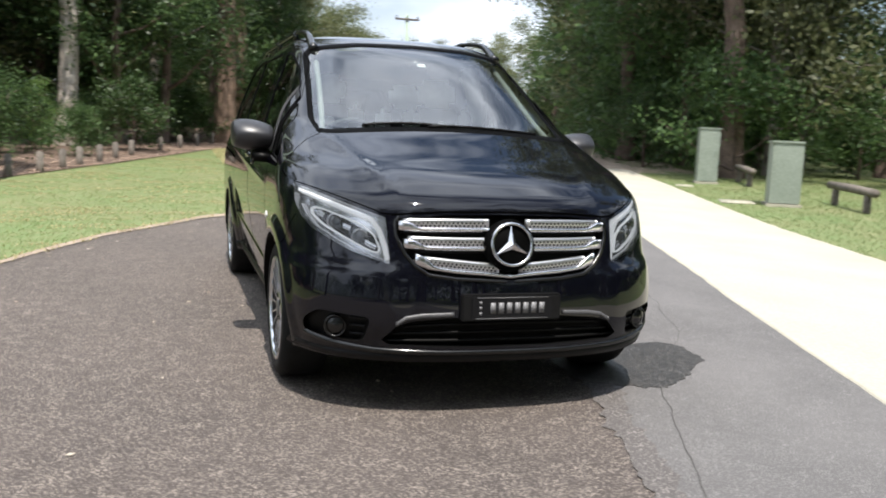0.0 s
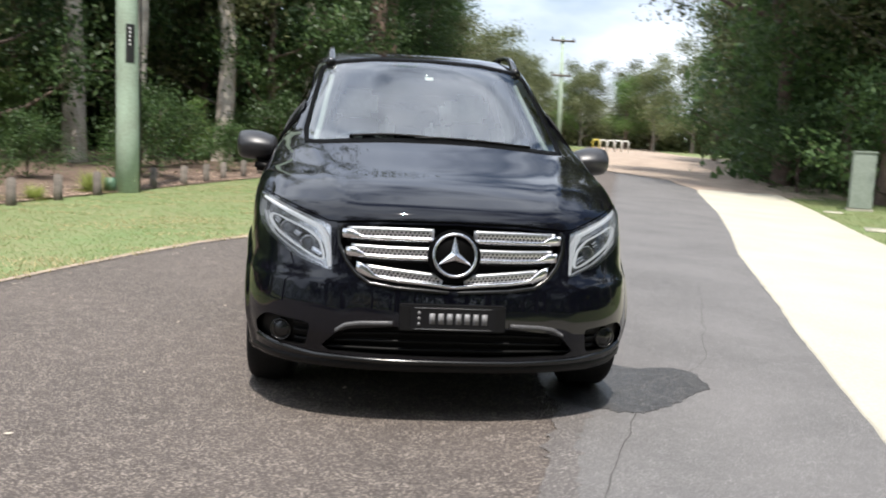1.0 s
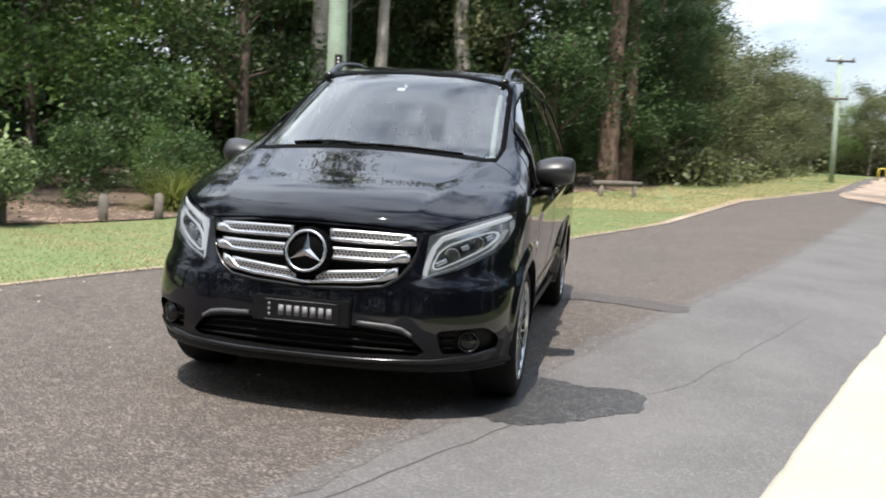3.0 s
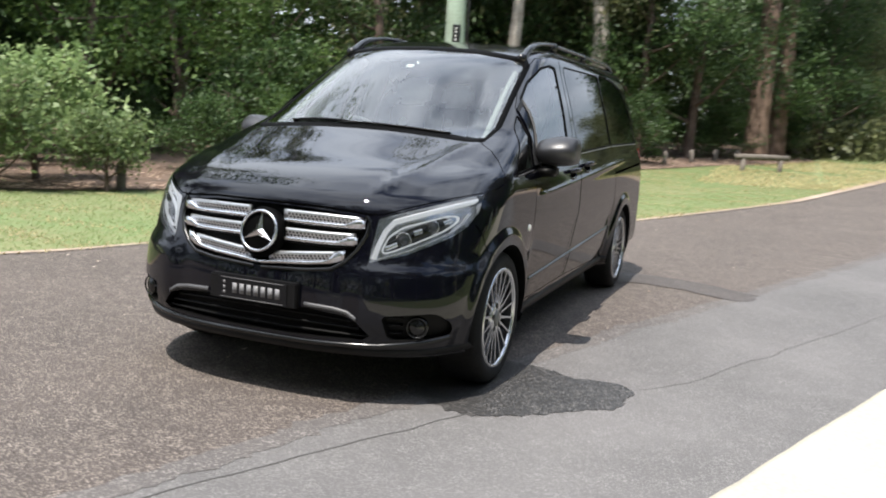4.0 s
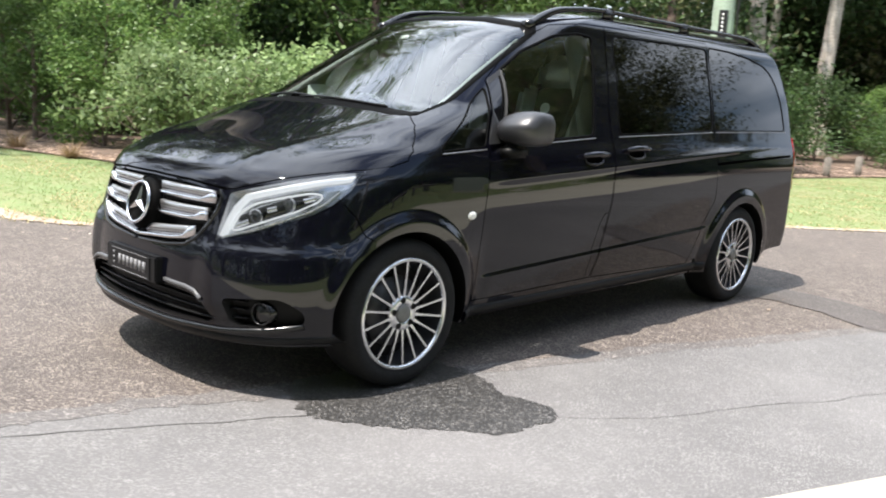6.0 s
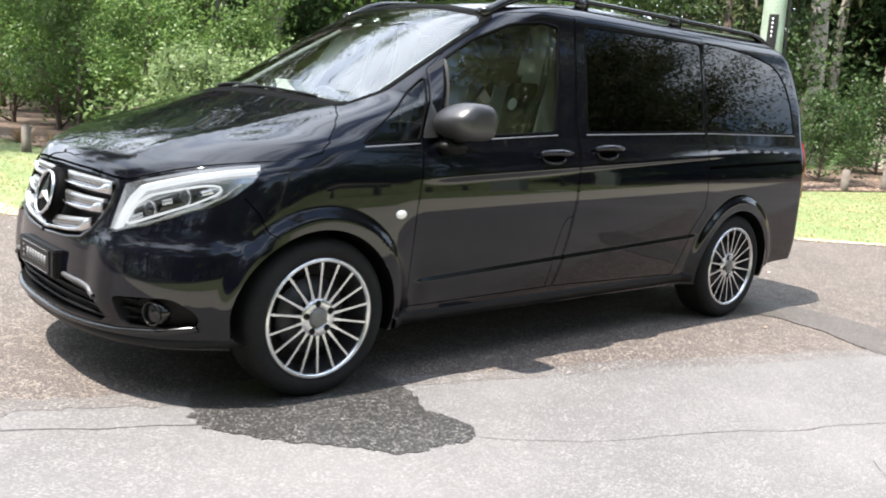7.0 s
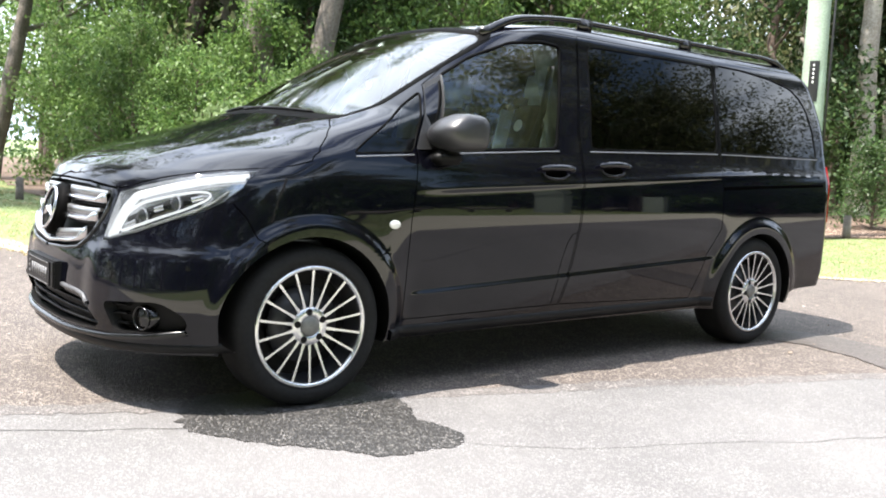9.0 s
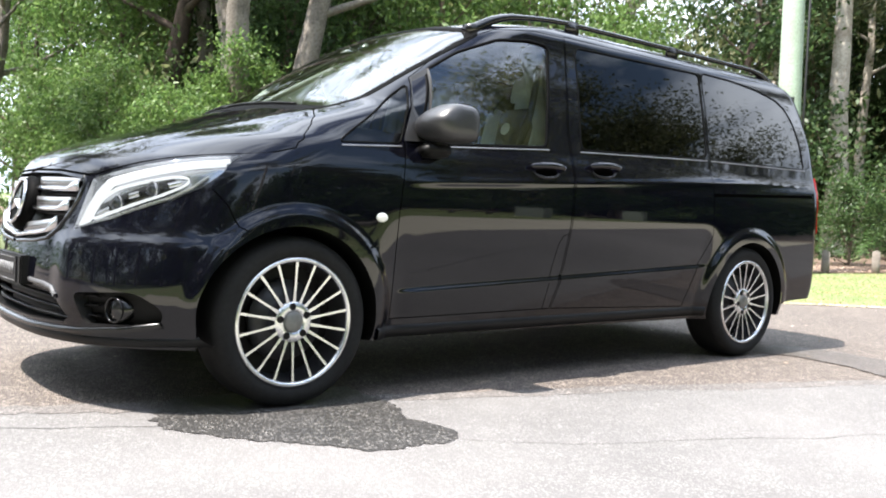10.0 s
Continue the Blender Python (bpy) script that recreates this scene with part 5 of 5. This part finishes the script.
copies(bright, [(-17.5, 11.5, 80, 1.1), (-21, 6.4, 150, 1.05), (-13.5, 15.5, 220, 1.0), (-27, 8, 30, 1.2), (-29.5, 6.6, 200, 1.3), (-36, 7.6, 110, 1.45), (-43, 9, 20, 1.5), (-23.5, 10, 260, 1.2), (-11.2, 16.5, 300, .8), (26, 76, 90, .85), (37, 74, 10, 1.1), (5, 56, 60, .9), (30, 80, 140, .95), (21, 80, 10, .75)], group="bright trees")
olive = put(tree("olive-green gum tree with a full drooping crown", 9.5, .17, .12, 3.9, 12000, .21, M_BARK_GREY, M_LEAF_GUM, 37, limbs=15, clump=.85), 7.4, 46, 0, .5)
copies(olive, [(4.8, 41.5, 200, .62), (7.0, 47.5, 20, .7), (9.2, 54, 250, .72), (11.8, 62, 90, .75), (14.0, 69, 310, .7), (17, 76, 140, .7), (22.5, 79, 40, .72), (27, 79, 160, .75), (9.6, 55, 60, .5), (5.2, 50, 140, .7), (22, 2, 15, .55), (20, -5, 70, .95), (19, -11, 130, 1.1), (11, -17, 200, 1.7), (5, -20, 260, 1.8), (-2, -21, 310, 1.8), (-10, -19, 30, 1.8), (20, -14, 90, 2.0), (16, 82, 30, .65), (19.5, 86, 120, .7), (24, 83, 200, .75), (28, 74, 300, .8), (33, 77, 80, .95), (40, 68, 20, 1.2), (12, 74, 90, .55), *olive_spots], group="olive gums")

# ---- shrubs and plants of the bed ----
shrub = put(tree("dark leafy shrub under the trees", 2.6, .04, .03, 1.5, 5000, .13, M_BARK_DARK, M_LEAF_DARK, 41, limbs=12, clump=.42), -9.6, 14.0, 0)
rng = np.random.default_rng(9)
under = []
for i in range(46):
    x = -30 + 36 * (i % 23) / 22 + rng.uniform(-.5, .5)
    y = line_y(BED_EDGE, x) + 4.6 + 4.5 * (i // 23) + rng.uniform(-.8, 1.6)
    under.append((float(x), float(y), float(rng.uniform(0, 360)), float(rng.uniform(.45, .8) if x > -14 else rng.uniform(.7, 1.35))))
for i in range(30):
    y = -22 + 64 * (i % 15) / 14
    x = 15.6 + .36 * max(y - 24, 0) + 4 * (i // 15) + rng.uniform(-.8, .8) + (3.0 if 0 < y < 17 else 0)
    under.append((float(x), float(y), float(rng.uniform(0, 360)), float(rng.uniform(.8, 1.5))))
copies(shrub, under, group="shrubs of the wood")
light_shrub = put(tree("bright-green sunlit shrub beside the lawn", 3.9, .05, .03, 1.7, 9000, .11, M_BARK_DARK, M_LEAF_BRIGHT, 43, limbs=14, clump=.40), -13.8, 6.6, 0)
copies(light_shrub, [(-12.9, 4.9, 200, .72), (-15.0, 4.4, 20, .85), (-17.6, 4.8, 120, 1.0), (-20.5, 4.6, 260, 1.0), (-11.2, 6.4, 80, .7), (-16.4, 6.3, 70, .8), (-4.9, 22.5, 50, .45), (-9.0, 13.5, 120, .4), (-19.4, 6.6, 160, .9), (-24.5, 7.2, 40, 1.1), (-27, 6.3, 100, 1.0), (-33, 9.2, 10, 1.1), (-38, 10, 200, 1.2), (-3.2, 27.5, 200, .7), (-10.5, 24, 90, .6), (18.6, 14, 30, .7)], group="bright shrubs")
pale = put(tree("small feathery shrub with pale green leaves", 1.75, .05, .16, 1.45, 3600, .135, M_BARK_DARK, M_LEAF_PALE, 47, limbs=15, clump=.30), -8.1, 4.8, 0, .78)
copies(pale, [(-7.1, 5.9, 90, .55), (-9.3, 4.2, 200, .80), (-8.9, 6.3, 300, .95), (-10.4, 5.0, 40, .9)], group="pale shrubs")


def arching_plant(label, category, blades, length, width, material, seed, leaflets=False):
    """Blades, or fronds of leaflets, that arch out from one root."""
    rng = np.random.default_rng(seed)
    verts, faces = [], []
    for i in range(blades):
        a, tilt = rng.uniform(0, 2 * math.pi), rng.uniform(.25, 1.15)
        h = length * rng.uniform(.7, 1.15)
        out = Vector((math.cos(a), math.sin(a), 0))
        side = Vector((-math.sin(a), math.cos(a), 0))
        pts = [out * (.05 + math.sin(tilt) * h * t + .25 * h * t * t) + Vector((0, 0, math.cos(tilt) * h * t * 1.15 - .55 * h * t ** 2.4 * tilt)) for t in (k / 6 for k in range(7))]
        for k in range(6):
            if leaflets:
                for m in range(3):
                    p = pts[k].lerp(pts[k + 1], m / 3)
                    d = (pts[k + 1] - pts[k]).normalized()
                    for s in (-1, 1):
                        e = p + (side * s * .8 + d * .5 - Vector((0, 0, .25))) * width * 6 * (1 - abs(k / 6 - .35))
                        b = len(verts)
                        verts += [p, p + d * width * .7, e]
                        faces.append((b, b + 1, b + 2))
            else:
                w0, w1 = width * (1 - k / 6), width * (1 - (k + 1) / 6)
                b = len(verts)
                verts += [pts[k] - side * w0, pts[k] + side * w0, pts[k + 1] + side * w1, pts[k + 1] - side * w1]
                faces.append((b, b + 1, b + 2, b + 3))
    ob = mesh_part(category.replace(" ", "_"), verts, faces, material, None, "", False)
    return tagged(ob, label, category)


M_TUSSOCK = leaf_material("tussock_blades", (0.17, 0.22, 0.05), (0.38, 0.41, 0.13), .5)
M_FROND = leaf_material("frond_leaves", (0.05, 0.12, 0.03), (0.15, 0.26, 0.09), .35)
tussock = put(arching_plant("big yellow-green tussock of arching blades", "tussock", 800, .85, .010, M_TUSSOCK, 2), -6.8, 10.4, 0, 1.2)
copies(tussock, [(-5.2, 12.9, 80, .6), (-5.6, 10.9, 120, .4), (-11.6, 6.2, 30, .5)], group="tussocks")
M_STRAW = leaf_material("straw_blades", (0.16, 0.10, 0.05), (0.34, 0.24, 0.13), .25)
dry = put(arching_plant("low rounded clump of dry brown grass", "dry grass", 220, .42, .007, M_STRAW, 6), -12.4, 3.1, 0, 1.0)
copies(dry, [(-10.6, 3.3, 70, .9), (-13.6, 2.9, 150, 1.1)], group="dry clumps")
fern = put(arching_plant("tall palm-like plant with drooping green fronds", "fern", 26, 2.1, .030, M_FROND, 4, True), -7.0, 20.4)
copies(fern, [(-5.6, 22.0, 60, 1.1), (-8.6, 18.6, 140, .9), (-10.2, 16.0, 220, .9), (-6.0, 18.8, 20, .7), (-13.8, 9.0, 80, .8)], group="ferns")

# ---- the wood's depth: leaves past counting ----
def leaf_bank(label, line, depth, height, count, size, material, seed):
    rng = np.random.default_rng(seed)
    t = rng.uniform(0, len(line) - 1.001, count)
    i = t.astype(int)
    f = (t - i)[:, None]
    pts = np.array(line, float)
    at = pts[i] * (1 - f) + pts[i + 1] * f
    c = np.empty((count, 3))
    c[:, :2] = at + rng.normal(size=(count, 2)) * depth
    top = height * (.75 + .25 * np.sin(t * 5.1) * np.sin(t * 2.3 + 1))
    c[:, 2] = rng.uniform(0, 1, count) ** 1.1 * top
    ob = new("distant_foliage", leaf_mesh("distant_foliage", c, size, rng, material, .6))
    tagged(ob, label, "foliage", kind="stuff")


leaf_bank("dark foliage deep in the wood", [(-26, 23), (-14, 32), (-7, 39), (0, 52), (5, 64), (10, 84)], 1.8, 9, 40000, .38, M_LEAF_DARK, 61)
leaf_bank("dense dark undergrowth between the trunks", [(-27, 21), (-19, 27.5), (-14, 31.5), (-9, 35)], 1.0, 6, 26000, .34, M_LEAF_DARK, 65)
leaf_bank("sunlit foliage deep in the wood", [(-60, 16), (-36, 17), (-26, 21), (-18, 27)], 1.8, 7, 22000, .32, M_LEAF_BRIGHT, 63)
leaf_bank("dark foliage beyond the verge", [(36, 48), (31, 36), (28, 22), (27, 8), (28, -8), (24, -24), (12, -34), (-8, -36), (-34, -32), (-58, -12), (-62, 12)], 1.8, 8, 50000, .45, M_LEAF_DARK, 67)
leaf_bank("tall dark foliage of the verge's wood", [(18.6, 27), (21.4, 34), (26.5, 44), (33, 56)], 1.6, 19, 60000, .40, M_LEAF_DARK, 69)
leaf_bank("olive foliage at the far end of the road", [(2, 88), (18, 96), (30, 94), (44, 84), (54, 70), (46, 52), (40, 46)], 2.0, 6.0, 60000, .42, M_LEAF_GUM, 71)
leaf_bank("olive undergrowth along the far lawn", [(3.4, 34.5), (6.4, 43.5), (10.2, 56.5), (14.0, 69)], .9, 2.4, 24000, .26, M_LEAF_GUM, 75)
leaf_bank("tall olive foliage across the end of the road", [(12, 80), (20, 85), (30, 84), (41, 74)], 1.4, 7.0, 34000, .40, M_LEAF_GUM, 77)
leaf_bank("low undergrowth at the far end of the road", [(6, 82), (18, 90), (30, 88), (44, 78)], 1.2, 3.0, 22000, .45, M_LEAF_DARK, 73)

# ---- grass blades on the lawn and the verge ----
M_GRASS = leaf_material("grass_blades", (0.125, 0.185, 0.060), (0.235, 0.270, 0.115), .55)


def lawn(label, inside, box, count, seed, tall, material=M_GRASS, wide=.007, lift=0.0):
    rng = np.random.default_rng(seed)
    x, y = rng.uniform(box[0], box[1], count), rng.uniform(box[2], box[3], count)
    keep = [(float(a), float(b)) for a, b in zip(x, y) if inside(a, b)]
    n = len(keep)
    root = np.array([(a, b, level(a, b) + lift) for a, b in keep], np.float32)
    ang = rng.uniform(0, 2 * math.pi, n)
    h = (tall * rng.uniform(.5, 1.4, n))[:, None]
    w = np.stack([np.cos(ang), np.sin(ang), np.zeros(n)], 1) * wide
    bend = np.stack([-np.sin(ang), np.cos(ang), np.zeros(n)], 1) * h * rng.uniform(.9, 2.4, (n, 1)) * rng.choice((-1, 1), (n, 1))
    co = np.empty((n, 3, 3), np.float32)
    co[:, 0], co[:, 1], co[:, 2] = root - w, root + w, root + bend + np.array([0, 0, 1.0]) * h
    me = bpy.data.meshes.new("grass")
    me.vertices.add(3 * n)
    me.vertices.foreach_set("co", co.ravel())
    me.loops.add(3 * n)
    me.loops.foreach_set("vertex_index", np.arange(3 * n, dtype=np.int32))
    me.polygons.add(n)
    me.polygons.foreach_set("loop_start", np.arange(0, 3 * n, 3, dtype=np.int32))
    me.materials.append(material)
    me.update(calc_edges=True)
    tagged(new("grass", me), label, "grass", kind="stuff")


lawn("short mown grass of the lawn", lambda a, b: line_y(GRASS_EDGE, a) + .1 * wob(a, b, 1.5) < b < line_y(BED_EDGE, a) + .3, (-24, 6, -2, 30), 420000, 81, .020)
M_DRYGRASS = leaf_material("dry_grass_blades", (0.26, 0.22, 0.11), (0.46, 0.40, 0.22), .5)
lawn("dry straw-coloured grass along the edge of the lawn", lambda a, b: line_y(GRASS_EDGE, a) - .12 + .16 * wob(a, b, 2.2) < b < line_y(GRASS_EDGE, a) + .30 + .45 * wob(a, b, .7), (-20, 4, -5, 14), 190000, 87, .030, M_DRYGRASS, .009, .012)
lawn("streaks of dry grass in the lawn", lambda a, b: line_y(GRASS_EDGE, a) + .3 < b < line_y(BED_EDGE, a) and wob(a * .45, b * 1.6, 1.1) > .12, (-20, 5, -2, 24), 170000, 89, .024, M_DRYGRASS, .009)
lawn("short grass of the verge by the path", lambda a, b: line_x(PATH_OUT, b) - .05 < a < line_x(PATH_OUT, b) + 8, (5, 24, 2, 32), 120000, 83, .05)

lawn("rough grass by the far road", lambda a, b: line_y(GRASS_EDGE, a) < b < line_y(BED_EDGE, a) + .5 and (a > 6 or b > 30), (-3, 20, 18, 75), 90000, 85, .10)
lawn("dry straw grass by the far road", lambda a, b: line_y(GRASS_EDGE, a) + .1 < b < line_y(BED_EDGE, a) + .5 and wob(a, b, .35) > -.2, (0, 20, 18, 66), 110000, 91, .06, M_DRYGRASS, .018)

# ---- bollards ----
M_TIMBER = mat("weathered_timber", (0.15, 0.13, 0.11), 0.9, var=.25, scale=5, fine=45, bump=.004, bump_scale=60, random=.15)
bm = bmesh.new()
bmesh.ops.create_cone(bm, cap_ends=True, segments=20, radius1=.078, radius2=.072, depth=.62, matrix=Matrix.Translation((0, 0, .13)))
bmesh.ops.bevel(bm, geom=[e for e in bm.edges if all(v.co.z > .4 for v in e.verts)], offset=.025, segments=3, affect="EDGES")
bollard = tagged(part("bollard", bm, M_TIMBER, None), "short grey weathered timber bollard at the lawn's edge", "bollard", "bollards along the lawn")
bollard.matrix_basis = pose(-6.56, 7.84, level(-6.56, 7.84))
for x, y in ((-6.14, 8.79), (-5.63, 9.92), (-5.25, 11.0), (-4.95, 12.3), (-4.60, 13.4), (-4.35, 14.3), (-3.92, 15.4), (-3.60, 16.5), (-3.35, 17.6), (-3.0, 18.9), (-2.7, 20.2), (-2.35, 21.5), (-7.1, 6.2), (-11.3, 2.3), (-14.2, 2.0), (-17.0, 2.1), (-20.0, 2.4), (-23.3, 2.8), (-1.6, 24), (-1.0, 25.8), (-.4, 27.6), (.2, 29.4), (.9, 31.2), (1.7, 33), (2.6, 35), (3.4, 38), (4.2, 41), (5.0, 44), (5.9, 48), (6.9, 52), (8.0, 56)):
    copy_thing(bollard, pose(x, y, level(x, y), 0, 0, 37 * x % 360))

# ---- the power pole on the lawn ----
M_POLE = mat("green_painted_pole", (0.33, 0.42, 0.33), 0.8, var=.12, scale=2.5, fine=30, bump=.004, bump_scale=25, tint=(0.26, 0.31, 0.24))
M_MARKPLATE = plain("black_plate", (0.012, 0.012, 0.012), .5)
px, py = -4.62, 13.2
pole = tagged(new("power_pole"), "tall pale-green painted power pole with a black marker plate", "pole")
bm = bmesh.new()
add_tube(bm, [(px, py, -.6), (px, py, 1.2), (px - .06, py, 5), (px - .14, py, 10)], [.225, .215, .19, .16], 28)
part("shaft", bm, M_POLE, pole)
bm = bmesh.new()
rows = []
for i in range(9):
    a = math.radians(-86 + 46 * i / 8)
    rows.append([bm.verts.new((px - .02 + .212 * math.cos(a), py + .212 * math.sin(a), z)) for z in (2.50, 3.22)])
for a, b in zip(rows, rows[1:]):
    bm.faces.new((a[0], b[0], b[1], a[1]))
marker = part("marker_plate", bm, M_MARKPLATE, pole, "black marker plate")
for i in range(5):
    a = math.radians(-66)
    bm = bmesh.new()
    add_box(bm, (px - .02 + .216 * math.cos(a), py + .216 * math.sin(a), 3.14 - i * .075), (.028, .004, .040), Matrix.Rotation(a + math.pi / 2, 4, "Z"))
    part("marker_bar", bm, M_WHITE, marker)
bm = bmesh.new()
add_tube(bm, [(px + .21, py + .10, -.3), (px + .205, py + .10, 3), (px + .17, py + .10, 10)], .022, 8)
part("cable_pipe", bm, M_MARKPLATE, pole, "thin dark pipe up the pole")
bm = bmesh.new()
add_box(bm, (-4.91, 13.1, level(-4.91, 13.1) + .13), (.20, .20, .30), bevel=.02)
tagged(part("ground_box", bm, mat("green_plastic", (0.09, 0.17, 0.11), .55, var=.1), None), "small green service box on the grass beside the pole", "service box")

# ---- the far pole ----
fx, fy = 13.65, 52.0
far_pole = tagged(new("power_pole"), "slim grey far power pole with two cross arms", "pole")
bm = bmesh.new()
add_tube(bm, [(fx, fy, .4), (fx - .08, fy, 4), (fx - .2, fy, 8.6)], [.17, .15, .11], 14)
part("shaft", bm, M_POLE, far_pole)
for z, w in ((8.3, 1.0), (6.1, .8)):
    bm = bmesh.new()
    add_box(bm, (fx - .2, fy - .1, z), (w * 1.6, .12, .12), bevel=.01)
    arm = part("cross_arm", bm, M_TIMBER, far_pole)
    for k in (-.7, 0, .7):
        bm = bmesh.new()
        bmesh.ops.create_cone(bm, cap_ends=True, segments=10, radius1=.05, radius2=.03, depth=.18, matrix=Matrix.Translation((fx - .2 + k * w, fy - .1, z + .14)))
        part("insulator", bm, M_MARKPLATE, arm)

# ---- service cabinets on the verge ----
M_CABINET = mat("cabinet_green_paint", (0.25, 0.285, 0.245), .55, var=.06, scale=1.5, fine=20, tint=(0.18, 0.21, 0.175))


def cabinet(x, y, w, d, h, turn, label):
    z = level(x, y)
    thing = tagged(new("service_cabinet"), label, "cabinet")
    thing.matrix_basis = pose(x, y, z, 0, 0, turn)
    bm = bmesh.new()
    add_box(bm, (0, 0, h * .5 + .04), (w, d, h - .04), bevel=.012)
    part("body", bm, M_CABINET, thing, flat=True)
    bm = bmesh.new()
    add_box(bm, (0, 0, h + .03), (w + .05, d + .05, .05), bevel=.012)
    part("roof", bm, M_CABINET, thing, flat=True)
    bm = bmesh.new()
    add_box(bm, (0, -d / 2 - .006, h * .5 + .04), (w - .06, .014, h - .16), bevel=.004)
    door = part("door", bm, M_CABINET, thing, flat=True)
    bm = bmesh.new()
    add_box(bm, (w * .38, -d / 2 - .022, h * .52), (.03, .02, .12), bevel=.006)
    part("handle", bm, M_MARKPLATE, door, "dark lock handle")
    bm = bmesh.new()
    add_box(bm, (0, 0, .01), (w + .10, d + .10, .08), bevel=.01)
    part("plinth", bm, M_CONCRETE, thing, "concrete plinth", flat=True)


cabinet(13.3, 17.4, .66, .55, 1.52, 62, "tall grey-green metal service cabinet on the verge")
cabinet(11.25, 11.5, .80, .62, 1.33, 58, "grey-green metal service cabinet on a concrete slab")
for x, y, w in ((10.7, 12.3, .9), (12.1, 16.6, .6)):
    bm = bmesh.new()
    add_box(bm, (x, y, level(x, y)), (w, w * .8, .05), Matrix.Rotation(radians(60), 4, "Z"), bevel=.01)
    tagged(part("concrete_slab", bm, M_CONCRETE, None), "small pale concrete slab in the grass", "slab")

# ---- low log rails ----
def log_rail(a, b):
    a, b = Vector(a), Vector(b)
    thing = tagged(new("log_rail"), "low weathered log rail on two short posts", "rail", "log rails of the verge")
    bm = bmesh.new()
    za, zb = level(a.x, a.y) + .43, level(b.x, b.y) + .43
    add_tube(bm, [(a.x, a.y, za), ((a.x + b.x) / 2, (a.y + b.y) / 2, (za + zb) / 2 + .01), (b.x, b.y, zb)], [.085, .09, .085], 14)
    part("log", bm, M_TIMBER, thing)
    for t in (.15, .85):
        p = a.lerp(b, t)
        bm = bmesh.new()
        add_tube(bm, [(p.x, p.y, level(p.x, p.y) - .2), (p.x, p.y, level(p.x, p.y) + .38)], [.08, .075], 12)
        part("post", bm, M_TIMBER, thing)


log_rail((12.75, 11.8), (11.85, 9.5))
log_rail((14.7, 17.9), (13.6, 15.7))
log_rail((11.5, 8.4), (10.7, 6.1))
log_rail((16.6, 22.6), (15.4, 20.2))
log_rail((.5, 23.8), (2.0, 24.6))

# ---- hooped barriers across the far end of the road ----
M_BARRIER = plain("barrier_white", (0.75, 0.74, 0.68), .5)
M_YELLOW = plain("barrier_yellow", (0.62, 0.50, 0.08), .5)
for i, (x, y) in enumerate(((19.1, 62), (19.75, 62.2), (20.4, 62.4), (21.05, 62.6), (21.7, 62.8))):
    z = level(x, y)
    bm = bmesh.new()
    add_tube(bm, [(x - .26, y, z - .1), (x - .26, y, z + .8), (x - .18, y, z + .92), (x + .18, y, z + .92), (x + .26, y, z + .8), (x + .26, y, z - .1)], .05, 8)
    tagged(part("hoop_barrier", bm, M_YELLOW if i == 0 else M_BARRIER, None), "white tubular hoop barrier across the road" if i else "yellow tubular hoop barrier across the road", "barrier", "hoop barriers")

# ---- fallen leaves and grit on the road ----
rng = np.random.default_rng(101)
M_FALLEN = leaf_material("fallen_leaves", (0.20, 0.13, 0.07), (0.62, 0.56, 0.46), .1)
at = []
while len(at) < 420:
    x, y = rng.uniform(-6, 9), rng.uniform(-4, 22)
    if line_y(GRASS_EDGE, x) - 9 < y and line_x(GRASS_EDGE, y) < x < line_x(PATH_IN, y) + 1.5 and rng.uniform() < .15 + .85 * math.exp(-abs(y - line_y(GRASS_EDGE, x)) / 1.5) + .3 * (x > line_x(STRIP_EDGE, y)):
        at.append((x, y, camber(x, y) + .016))
me = leaf_mesh("fallen_leaves", np.array(at), .045, rng, M_FALLEN, .5, 0)
for v in me.vertices:
    v.co.z = camber(v.co.x, v.co.y) + .009 + .35 * abs(v.co.z - camber(v.co.x, v.co.y) - .016)
tagged(new("fallen_leaves", me), "small pale fallen leaves scattered over the road", "leaves", kind="stuff")
M_BARKBITS = leaf_material("bark_litter", (0.16, 0.095, 0.065), (0.52, 0.40, 0.31), .1)
at = []
while len(at) < 15000:
    x = rng.uniform(-15, 3)
    y = line_y(BED_EDGE, x) + rng.uniform(0, 1) ** 1.6 * 6.5
    if wob(x, y, .8) + wob(x, y, 2.3) * .6 > rng.uniform(-.5, .35):
        at.append((x, y, level(x, y) + .03))
me = leaf_mesh("bark_litter", np.array(at), .10, rng, M_BARKBITS, .4, 0)
co = np.empty(len(me.vertices) * 3, np.float32)
me.vertices.foreach_get("co", co)
co = co.reshape(-1, 4, 3)
base = np.array([p[2] for p in at])[:, None]
co[:, :, 2] = base + .25 * np.abs(co[:, :, 2] - base)
me.vertices.foreach_set("co", co.ravel())
tagged(new("bark_litter", me), "pale strips of bark and leaves strewn over the bed", "litter", kind="stuff")
